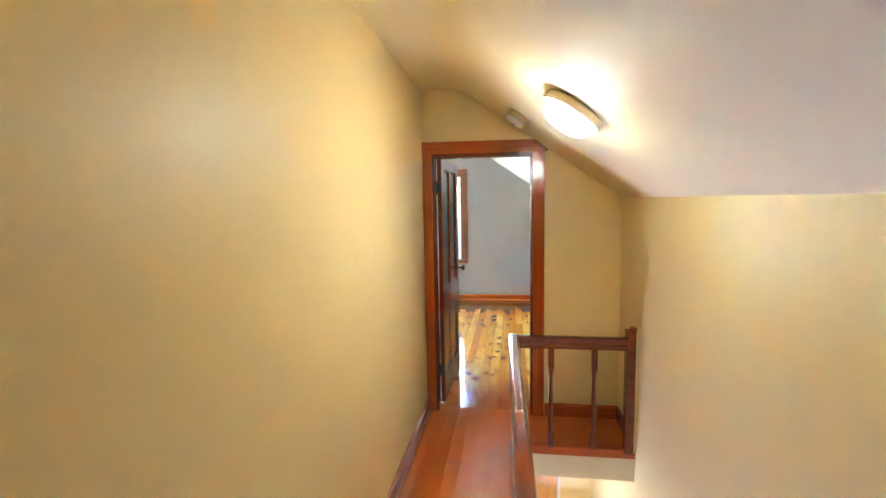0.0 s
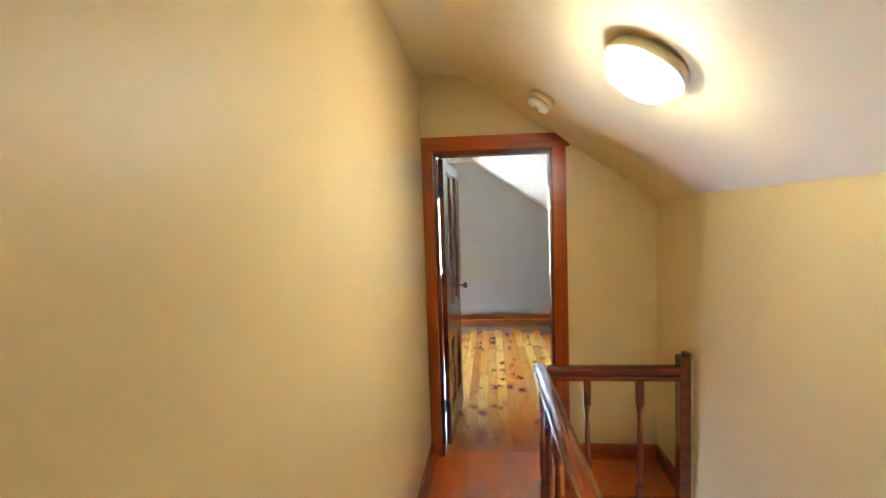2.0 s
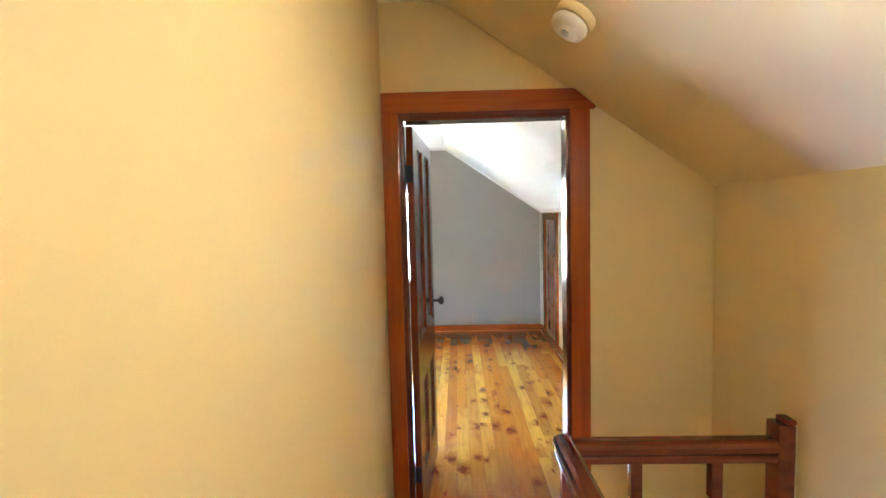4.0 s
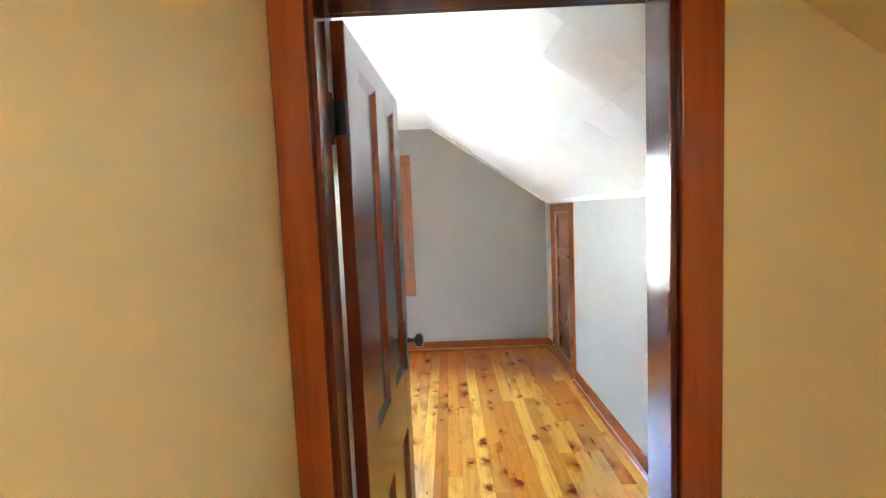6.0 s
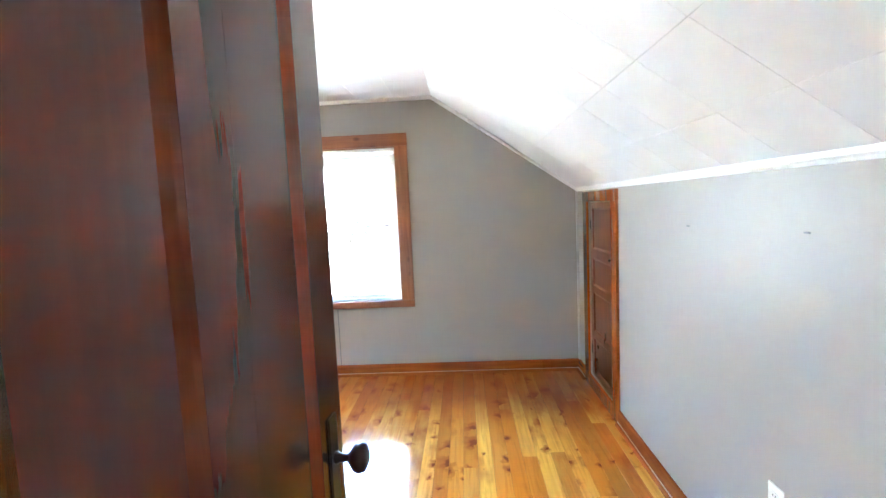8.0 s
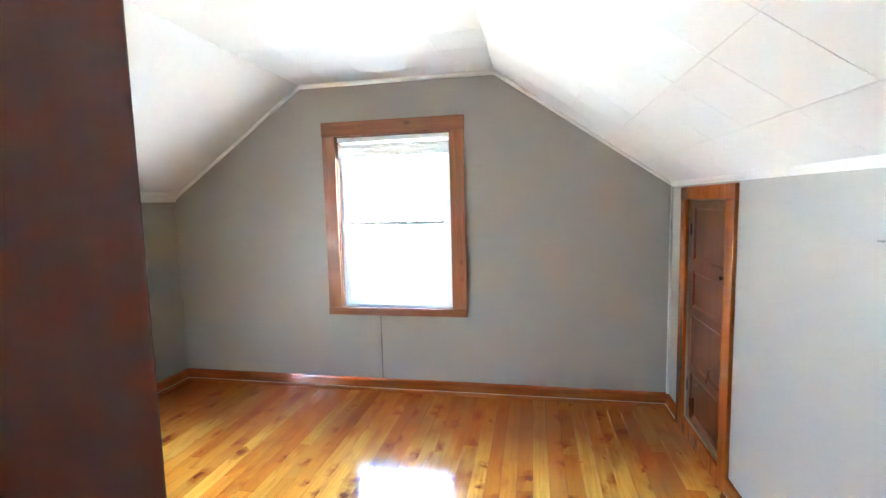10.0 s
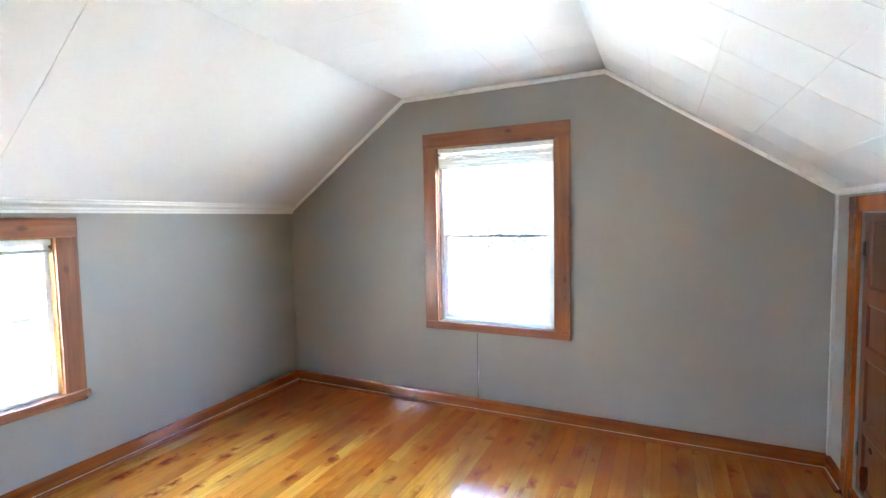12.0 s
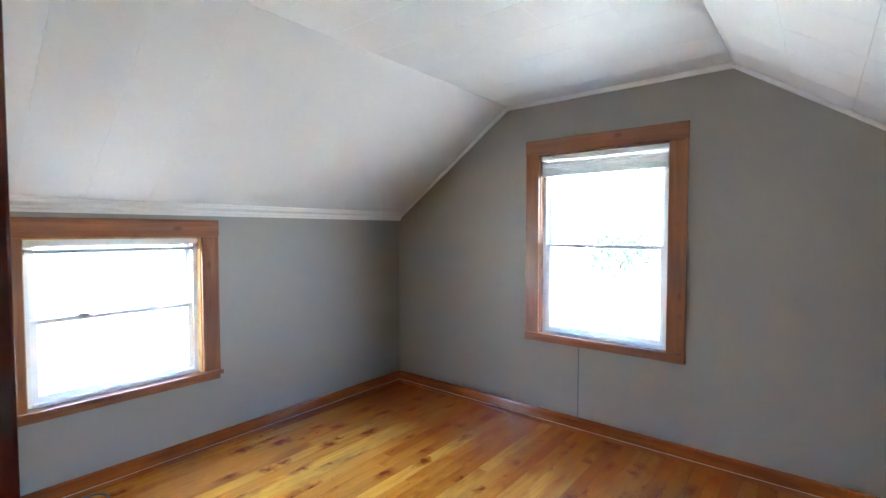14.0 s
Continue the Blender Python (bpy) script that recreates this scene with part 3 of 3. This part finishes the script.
MOULD = varnished("door_moulding_wood", (0.17, 0.030, 0.008), (0.10, 0.018, 0.007), 0.12, 2, 30, 0.2, 0.4)
for x0, x1 in ((0.132, 0.350), (0.453, 0.670)):
    for z0, z1 in ((0.23, 0.71), (0.95, 1.945)):
        panelled(door, x0, x1, z0, z1, DT, DARK_WOOD, MOULD)
EDGE = varnished("worn_door_edge", (0.16, 0.028, 0.007), (0.12, 0.020, 0.006), 0.2)
part("hinge_edge", boxed(-0.003, -0.0002, 0.001, DT - 0.001, DZ0, DZ1 - 0.001), EDGE, door, "lighter red edge on the hinge side")
for y0, sgn in ((-0.0045, -1), (DT + 0.0005, 1)):
    plate = part("lock_plate", boxed(DW - 0.082, DW - 0.040, y0, y0 + 0.004, 0.93, 1.13, 0.0015), IRON, door, "tall black iron lock plate")
    knob_bm = lathe([(0.012, 0), (0.013, 0.004), (0.009, 0.010), (0.008, 0.026), (0.016, 0.032), (0.026, 0.040), (0.029, 0.050), (0.026, 0.060), (0.014, 0.066), (0.003, 0.067)], 20)
    bmesh.ops.transform(knob_bm, matrix=pose(DW - 0.061, y0 + (0.004 if sgn > 0 else 0), 1.045, 90 if sgn < 0 else -90), verts=knob_bm.verts)
    part("door_knob", knob_bm, BRONZE, plate, "round dark bronze knob")
for z in (0.25, 1.752):
    leaf = part("hinge", boxed(-0.0065, -0.0032, 0.004, DT + 0.002, z, z + 0.082, 0.001), IRON, door, "black iron butt hinge")
    pin = lathe([(0.002, -0.022), (0.006, -0.018), (0.004, -0.010), (0.0075, -0.006), (0.0075, 0.086), (0.004, 0.090), (0.006, 0.098), (0.002, 0.102)], 12)
    bmesh.ops.translate(pin, verts=pin.verts, vec=(-0.006, DT + 0.006, z))
    part("hinge_pin", pin, IRON, leaf)


# ---- windows ----
def sash(parent, name, u0, u1, z0, z1, y, side, bottom, top):
    bm = bmesh.new()
    d = 0.03
    box(bm, u0, u0 + side, y, y + d, z0, z1, 0.003)
    box(bm, u1 - side, u1, y, y + d, z0, z1, 0.003)
    box(bm, u0 + side - 0.001, u1 - side + 0.001, y + 0.0008, y + d - 0.0008, z0, z0 + bottom, 0.003)
    box(bm, u0 + side - 0.001, u1 - side + 0.001, y + 0.0008, y + d - 0.0008, z1 - top, z1, 0.003)
    s = part(name, bm, VINYL, parent)
    pane = part("pane", boxed(u0 + side - 0.004, u1 - side + 0.004, y + 0.012, y + 0.016, z0 + bottom - 0.004, z1 - top + 0.004), GLASS, s)
    pane.visible_shadow = False
    return s


def window(name, m, u0, u1, z0, z1, mid, mats, label, sides, stool):
    """A double-hung window in its opening; local x along the wall, local y outwards."""
    ww = thing(name, label, "window", kind="structure")
    ww.matrix_basis = m
    upright, level, jamb = mats
    cl, cr, chd, cb = sides
    part("casing", boxed(u0 - cl, u0 + 0.006, -0.022, 0, z0, z1 - 0.004, 0.003), upright, ww)
    part("casing", boxed(u1 - 0.006, u1 + cr, -0.022, 0, z0, z1 - 0.004, 0.003), upright, ww)
    part("head_casing", boxed(u0 - cl - 0.002, u1 + cr + 0.002, -0.025, 0, z1 - 0.004, z1 + chd, 0.003), level, ww)
    if stool:
        part("window_sill", boxed(u0 - cl - 0.012, u1 + cr + 0.012, -0.045, 0.03, z0 - 0.028, z0, 0.005), level, ww)
        part("apron", boxed(u0 - cl, u1 + cr, -0.018, 0, z0 - cb, z0 - 0.028, 0.003), level, ww)
    else:
        part("window_sill", boxed(u0 - cl - 0.002, u1 + cr + 0.002, -0.028, 0.03, z0 - cb, z0, 0.004), level, ww)
    for a, b in ((u0 - 0.001, u0 + 0.012), (u1 - 0.012, u1 + 0.001)):
        part("jamb", boxed(a, b, 0.0005, 0.075, z0, z1), jamb, ww, "varnished side of the opening")
    part("head_jamb", boxed(u0 + 0.012, u1 - 0.012, 0.0005, 0.075, z1 - 0.012, z1 + 0.001), jamb, ww)
    fr = bmesh.new()
    a, b = u0 + 0.012, u1 - 0.012
    box(fr, a, a + 0.028, 0.045, 0.13, z0, z1 - 0.012, 0.002)
    box(fr, b - 0.028, b, 0.045, 0.13, z0, z1 - 0.012, 0.002)
    box(fr, a + 0.027, b - 0.027, 0.046, 0.129, z1 - 0.040, z1 - 0.012, 0.002)
    box(fr, a + 0.027, b - 0.027, 0.030, 0.129, z0, z0 + 0.020, 0.002)
    part("window_frame", fr, VINYL, ww)
    sash(ww, "lower_sash", a + 0.022, b - 0.022, z0 + 0.018, mid + 0.014, 0.055, 0.036, 0.038, 0.026)
    sash(ww, "upper_sash", a + 0.022, b - 0.022, mid - 0.014, z1 - 0.036, 0.092, 0.036, 0.026, 0.030)
    for k in ((0.3, 0.7) if stool else ()):
        c = a + (b - a) * k
        part("sash_lock", boxed(c - 0.03, c + 0.03, 0.050, 0.078, mid + 0.014, mid + 0.026, 0.004), VINYL, ww)
    return ww


window("window_1", pose(0, YF, 0), *FW, 1.385, (PINE_TRIM, PINE_TRIM_X, PINE_TRIM),
       "double-hung white window in a brown varnished wooden casing", (0.104, 0.106, 0.108, 0.062), False)
window("window_2", pose(XL, 0, 0, 0, 0, 90), *LW, 1.0, (PINE_TRIM, PINE_TRIM_Y, PINE_JAMB),
       "low double-hung white window in a brown varnished wooden casing", (0.112, 0.104, 0.108, 0.064), True)


def raised_blind(m, u0, u1, z_top, z_low, label):
    b = thing("window_blind", label, "blind")
    b.matrix_basis = m
    part("head_rail", boxed(u0, u1, 0.008, 0.040, z_top - 0.035, z_top, 0.003), BLIND, b)
    n = max(3, int((z_top - 0.055 - z_low) / 0.02))
    st = (z_top - 0.052 - z_low - 0.014) / n
    for i in range(n):
        z = z_low + 0.014 + i * st
        k = random.uniform(-0.002, 0.002)
        part("fold", boxed(u0 + 0.004, u1 - 0.004, 0.006 + k, 0.042 + k, z + 0.0008, z + st, 0.003), BLIND, b)
    part("bottom_rail", boxed(u0 + 0.002, u1 - 0.002, 0.006, 0.040, z_low, z_low + 0.014, 0.003), VINYL, b)
    return b


raised_blind(pose(0, YF, 0), FW[0] + 0.014, FW[1] - 0.014, FW[3] - 0.014, 1.918, "white pleated blind, pulled up under the window head")
raised_blind(pose(XL, 0, 0, 0, 0, 90), LW[0] + 0.014, LW[1] - 0.014, LW[3] - 0.014, 1.372, "white pleated blind, pulled up tight under the window head")


def wire(name, pts, r, m, label, category, cyclic=False):
    cu = bpy.data.curves.new(name, "CURVE")
    cu.dimensions, cu.bevel_depth, cu.bevel_resolution, cu.resolution_u = "3D", r, 2, 6
    sp = cu.splines.new("BEZIER")
    sp.bezier_points.add(len(pts) - 1)
    for bp, p in zip(sp.bezier_points, pts):
        bp.co, bp.handle_left_type, bp.handle_right_type = p, "AUTO", "AUTO"
    sp.use_cyclic_u = cyclic
    cu.materials.append(m)
    return tagged(new(name, cu), label, category)


wire("blind_cord", [(-0.545, YF + 0.012, 0.725), (-0.60, YF - 0.005, 0.712), (-0.66, YF + 0.012, 0.706), (-0.62, YF + 0.025, 0.706), (-0.56, YF + 0.0, 0.708), (-0.52, YF + 0.02, 0.722)],
     0.003, VINYL, "white blind cord coiled on the window sill", "cord")
wire("cable", [(-2.90, 2.54, 0.006), (-2.80, 2.60, 0.006), (-2.72, 2.70, 0.012), (-2.74, 2.80, 0.008), (-2.84, 2.82, 0.006), (-2.88, 2.72, 0.008), (-2.76, 2.62, 0.014), (-2.60, 2.56, 0.006)],
     0.005, CABLE, "loose grey cable lying on the floor below the window", "cable")

# ---- closet in the knee wall ----
cf = thing("door_frame_2", "orange-brown varnished frame of the low closet", "door frame", kind="structure")
part("casing", boxed(XR - 0.020, XR, 4.243, CD[0] + 0.004, 0, 1.52, 0.003), CLOSET_TRIM, cf)
part("casing", boxed(XR - 0.020, XR, CD[1] - 0.004, 5.068, 0, 1.52, 0.003), CLOSET_TRIM, cf)
part("head_casing", boxed(XR - 0.022, XR, 4.241, 5.070, 1.52, 1.598, 0.003), CLOSET_TRIM, cf)
part("bottom_rail", boxed(XR - 0.018, XR, CD[0] + 0.004, CD[1] - 0.004, 0, 0.10, 0.003), CLOSET_TRIM, cf)
closet = thing("door_2", "low dark red-brown panelled closet door, closed", "door", kind="structure")
closet.matrix_basis = pose(XR + 0.012, CD[1] - 0.002, 0, 0, 0, -90)
CWD, CT = CD[1] - CD[0] - 0.004, 0.03
z0c, z1c = CD[2] + 0.003, CD[3] - 0.003
for x0, x1 in ((0.0, 0.062), (CWD - 0.062, CWD)):
    part("stile", boxed(x0, x1, 0, CT, z0c, z1c, 0.002), CLOSET_WOOD, closet)
c_rails = ((z0c, 0.145), (0.42, 0.475), (0.795, 0.85), (1.07, 1.145), (1.47, z1c))
for a, b in c_rails:
    part("rail", boxed(0.062, CWD - 0.062, 0.0005, CT - 0.0005, a, b), CLOSET_WOOD, closet)
for (a0, a1), (b0, b1) in zip(c_rails, c_rails[1:]):
    panelled(closet, 0.062, CWD - 0.062, a1, b0, CT, CLOSET_WOOD, CLOSET_WOOD, 0.014, 0.009)
latch = part("latch", boxed(CWD - 0.058, CWD - 0.022, -0.010, 0, 1.085, 1.135, 0.003), IRON, closet, "small black latch")
kb = lathe([(0.006, 0), (0.006, 0.012), (0.012, 0.018), (0.012, 0.024), (0.004, 0.027)], 12)
bmesh.ops.transform(kb, matrix=pose(CWD - 0.04, -0.010, 1.11, 90), verts=kb.verts)
part("latch_knob", kb, IRON, latch)
for z in (0.28, 1.30):
    part("hinge", boxed(-0.014, 0.020, -0.004, 0.0, z, z + 0.07, 0.001), IRON, closet, "black iron hinge")
setting("closet_back", boxed(XR + 0.12, XR + 0.16, 4.2, 5.1, -0.2, 1.62), SUBFLOOR, "dark inside of the closet", "wall")

# ---- outlet ----
outlet = thing("wall_outlet", "white double power outlet on the grey wall", "outlet", (XR, 2.69, 0.495))
part("cover_plate", boxed(-0.006, 0, -0.036, 0.036, -0.058, 0.058, 0.002), PLASTIC, outlet)
for z in (-0.022, 0.022):
    f = part("socket", boxed(-0.009, -0.0062, -0.017, 0.017, z - 0.014, z + 0.014, 0.0025), PLASTIC, outlet)
    for y in (-0.006, 0.006):
        part("slot", boxed(-0.0096, -0.0091, y - 0.0012, y + 0.0012, z - 0.004, z + 0.006), IRON, f)
for y, z in ((2.583, 1.406), (3.305, 1.395)):
    tagged(part("nail_mark", boxed(XR - 0.0035, XR + 0.001, y - 0.012, y + 0.012, z - 0.003, z + 0.003, 0.001), plain("filler", (0.2, 0.2, 0.2), 0.7)), "small nail mark in the grey wall", "nail mark")

# ---- hall: lamp and detector on the slope ----
tilt = 180 + math.degrees(hp)


def on_slope(x, y):
    return pose(x, y, HZ - (x - HBX) * math.tan(hp), 0, tilt, 0)


lamp = thing("ceiling_light", "lit round flush ceiling lamp with opal glass on the slope", "ceiling lamp")
lamp.matrix_basis = on_slope(0.598, -0.325)
part("base_rim", lathe([(0.130, 0), (0.133, 0.010), (0.139, 0.030), (0.137, 0.036), (0.128, 0.038), (0.121, 0.035), (0.121, 0.01)], 48), RIM, lamp, "beige metal rim")
part("glass_bowl", lathe([(0.118, 0.012), (0.120, 0.034), (0.119, 0.048), (0.112, 0.067), (0.095, 0.084), (0.068, 0.095), (0.034, 0.101), (0.002, 0.103)], 48), LIT, lamp, "glowing opal glass bowl")
smoke = thing("smoke_detector", "small round ivory smoke detector on the slope", "smoke detector")
smoke.matrix_basis = on_slope(0.385, 0.62)
part("base", lathe([(0.068, 0), (0.068, 0.028), (0.064, 0.030)], 32), CREAM, smoke)
part("cover", lathe([(0.058, 0.0302), (0.062, 0.042), (0.058, 0.060), (0.040, 0.066), (0.012, 0.067), (0.002, 0.067)], 32), PLASTIC, smoke)
part("test_button", lathe([(0.014, 0.0675), (0.014, 0.071), (0.004, 0.072)], 16), plain("grey_button", (0.4, 0.4, 0.4), 0.4), smoke)

# ---- hall: balustrade ----
rail_prof = [(-0.030, 0.0), (0.030, 0.0), (0.030, 0.018), (0.024, 0.024), (0.034, 0.036), (0.036, 0.056), (0.030, 0.070), (0.016, 0.077), (-0.016, 0.077), (-0.030, 0.070), (-0.036, 0.056), (-0.034, 0.036), (-0.024, 0.024), (-0.030, 0.018)]
RZ = 0.715
stair_rail = thing("balustrade", "dark red varnished stair balustrade with turned spindles", "railing")
RC, RN = (0.348, 0.672), (0.382, SY0 - 0.02)
part("handrail", profile_run(rail_prof, (*RN, RZ), (RC[0], RC[1] + 0.036, RZ)), RAIL_WOOD_Y, stair_rail)
part("handrail", profile_run(rail_prof, (RC[0] + 0.03, RC[1], RZ - 0.0005), (1.065, RC[1], RZ - 0.0005)), RAIL_WOOD, stair_rail)
part("wall_post", boxed(1.062, 1.118, RC[1] - 0.035, RC[1] + 0.035, 0.02, 0.845, 0.004), RAIL_WOOD_Y, stair_rail, "square half post against the wall")
part("post_cap", boxed(1.090, 1.124, RC[1] - 0.03, RC[1] + 0.03, 0.845, 0.862, 0.005), RAIL_WOOD, stair_rail)
# narrow pale strip that fills the gap from the post to the wall
part("post_strip", boxed(1.118, HR, RC[1] - 0.016, RC[1] + 0.030, 0.02, 0.84, 0.002), CREAM, stair_rail, "pale strip between the post and the wall")
spindle = [(0.013, 0.095), (0.018, 0.105), (0.012, 0.115), (0.016, 0.135), (0.0195, 0.20), (0.017, 0.32), (0.013, 0.44), (0.0115, 0.50), (0.018, 0.508), (0.012, 0.518),
           (0.018, 0.530), (0.013, 0.545)]


def turned():
    bm = lathe(spindle, 14)
    box(bm, -0.019, 0.019, -0.019, 0.019, 0.0, 0.095, 0.002)
    box(bm, -0.019, 0.019, -0.019, 0.019, 0.545, RZ - 0.03, 0.002)
    return bm


spin_me = mesh_of("spindle", turned(), RAIL_WOOD)
spots = [(0.592, RC[1]), (0.868, RC[1])]
yy = 0.40
while yy > SY0 + 0.1:
    spots.append((RC[0] + (RN[0] - RC[0]) * (RC[1] - yy) / (RC[1] - RN[1]), yy))
    yy -= 0.28
spots.append((RC[0] + 0.004, RC[1] + 0.0))
for x, y in spots:
    s = new("spindle", spin_me)
    s.parent = stair_rail
    s.location = (x, y, 0.03)
part("newel_post", boxed(RN[0] - 0.045, RN[0] + 0.045, RN[1] - 0.09, RN[1], 0.0005, 0.95, 0.006), RAIL_WOOD, stair_rail)
nos = tagged(part("stair_nosing", boxed(SX - 0.03, HR, SY1 - 0.022, SY1 + 0.045, 0.0, 0.030, 0.008), RED_WOOD_X), "red-brown rounded nosing board at the landing edge", "nosing", kind="structure")
part("nosing_board", boxed(SX - 0.034, SX + 0.03, SY0, SY1 - 0.023, 0.0, 0.030, 0.008), RED_WOOD_Y, nos)
part("cove", boxed(SX, HR, SY1 - 0.012, SY1 + 0.003, -0.035, 0.0, 0.004), RED_WOOD_X, nos)

# ---- stairs and the storey below ----
stairs = thing("stairs", "varnished wooden stairs going down under the landing", "stairs", kind="structure")
for i in range(13):
    z = -0.19 * (i + 1)
    y = SY0 + 0.22 * i
    part("tread", boxed(SX - 0.01, HR, y, y + 0.25, z - 0.03, z, 0.006), RED_WOOD_X, stairs)
    part("riser", boxed(SX - 0.01, HR, y + 0.001, y + 0.018, z + 0.0005, z + 0.16), TRIM_WHITE, stairs)
lower = thing("door_frame_3", "honey-brown wooden door casing in the storey below", "door frame", kind="structure")
part("casing", boxed(0.47, 0.56, 2.27, 2.30, -2.7, -0.95, 0.004), PINE_JAMB, lower)
part("casing", boxed(0.80, 0.83, 2.28, 2.30, -2.7, -0.95, 0.004), TRIM_WHITE, lower)
part("door_leaf", boxed(0.561, 0.799, 2.285, 2.30, -2.7, -0.96), PINE_JAMB, lower)

# ---- outdoors ----
ground = setting("ground", boxed(-400, 400, -400, 400, -3.4, -3.0), GRASS, "sunlit lawn around the house", "ground")


def tree(x, y, h, r, seed, leaf=1.0, girth=1.0, count=1500, label="leafy green broadleaf tree on the lawn"):
    rng = random.Random(seed)
    t = thing("tree", label, "tree", (x, y, -3.0))
    bm = lathe([(a * girth, z) for a, z in ((0.22, 0), (0.16, 0.6), (0.13, h * 0.35), (0.09, h * 0.6), (0.03, h * 0.68))], 10)
    part("trunk", bm, BARK, t)
    lb_ = bmesh.new()
    for _ in range(count):
        th, ph = rng.uniform(0, 6.283), math.acos(rng.uniform(-1, 1))
        k = r * rng.uniform(0.35, 1.0) * (0.8 + 0.3 * math.sin(3 * th + seed) * math.sin(2 * ph))
        c = Vector((k * math.sin(ph) * math.cos(th), k * math.sin(ph) * math.sin(th), h * 0.62 + k * math.cos(ph) * 0.9))
        e = Euler((rng.uniform(0, 6), rng.uniform(0, 6), rng.uniform(0, 6))).to_matrix()
        s = rng.uniform(0.10, 0.22) * leaf
        q = [lb_.verts.new(c + e @ Vector(p)) for p in ((-s, 0, 0), (0, -s * 0.5, 0.03), (s, 0, 0), (0, s * 0.5, 0.03))]
        lb_.faces.new(q)
    part("crown", lb_, LEAF, t)
    return t


tree(-1.41, 7.2, 7.0, 0.66, 3, 0.28, 0.15, 900, "slender young tree with small pale leaves near the house")
tree(4.0, 30.0, 8.5, 3.2, 8)
tree(-20.0, 12.0, 7.0, 2.6, 11)
house = thing("house", "pale two-storey neighbour house with a grey roof", "house", (-34, 12.0, -3.0))
part("wall", boxed(-4, 4, -5, 5, 0, 5.2), SIDING, house)
rf = bmesh.new()
rv = [[rf.verts.new((x, y, z)) for x, z in ((-4.5, 5.05), (4.5, 5.05), (0, 8.0))] for y in (-5.4, 5.4)]
rf.faces.new(rv[0])
rf.faces.new(rv[1][::-1])
for i in range(3):
    rf.faces.new((rv[0][i], rv[0][(i + 1) % 3], rv[1][(i + 1) % 3], rv[1][i]))
bmesh.ops.recalc_face_normals(rf, faces=rf.faces)
part("roof", rf, ROOFING, house)
for y in (-3, 0, 3):
    for z in (1.0, 3.4):
        wd = part("window", boxed(4.0, 4.05, y - 0.5, y + 0.5, z, z + 1.3), VINYL, house)
        part("pane", boxed(4.05, 4.06, y - 0.42, y + 0.42, z + 0.08, z + 1.22), PANE_DARK, wd)

# outer shell: roof over the attic and walls of the storey below
shell = thing("roof_shell", "plain grey roof over the attic", "roof", kind="structure")
for sgn, x0, x1 in ((-1, XL - 0.20, (BL + BR) / 2), (1, XR + 0.20, (BL + BR) / 2)):
    zr = ZT + 0.62
    ze = ZK + 0.16
    bm = bmesh.new()
    vs = [bm.verts.new(p) for p in ((x0, HB - 0.4, ze), (x1, HB - 0.4, zr), (x1, YF + 0.2, zr), (x0, YF + 0.2, ze), (x0, HB - 0.4, ze + 0.1), (x1, HB - 0.4, zr + 0.1), (x1, YF + 0.2, zr + 0.1), (x0, YF + 0.2, ze + 0.1))]
    for f in ((0, 1, 2, 3), (4, 5, 6, 7), (0, 1, 5, 4), (1, 2, 6, 5), (2, 3, 7, 6), (3, 0, 4, 7)):
        bm.faces.new([vs[i] for i in f])
    bmesh.ops.recalc_face_normals(bm, faces=bm.faces)
    part("roof_slope", bm, ROOFING, shell)

# ---- floorboards, last ----
BW = 0.088


def boards(parent, x0, x1, y0, y1, m, width=BW, seed=1, cup=0.005):
    rng = random.Random(seed)
    cache = {}
    x = x0
    while x < x1 - 0.01:
        w = min(width * rng.choice((0.94, 1.0, 1.0, 1.06)), x1 - x)
        y = y0
        first = True
        while y < y1 - 0.01:
            ln = rng.choice((1.6, 2.2, 2.8, 3.4)) * (rng.uniform(0.3, 1.0) if first else 1.0)
            first = False
            if y1 - y - ln < 0.5:
                ln = y1 - y
            key = (round(w, 3), round(ln, 2))
            if key not in cache:
                bm = boxed(-w / 2 + 0.0005, w / 2 - 0.0005, 0.0004, ln - 0.0004, -0.02, 0)
                cache[key] = mesh_of("floorboard", bm, m)
            ob = new("floorboard", cache[key])
            ob.parent = parent
            ob.location = (x + w / 2, y, rng.uniform(-0.0003, 0.0))
            ob.rotation_euler = (0, rng.uniform(-cup, cup), 0)
            y += ln
        x += w


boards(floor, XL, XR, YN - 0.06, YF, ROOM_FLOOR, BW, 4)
boards(hall_floor, HL, SX - 0.012, HB, YN - 0.06, HALL_FLOOR, BW, 7, 0.014)
boards(hall_floor, SX - 0.012, HR, SY1 + 0.03, YN - 0.06, HALL_FLOOR, BW, 9, 0.014)
boards(hall_floor, SX - 0.012, HR, HB, SY0 - 0.03, HALL_FLOOR, BW, 10, 0.014)
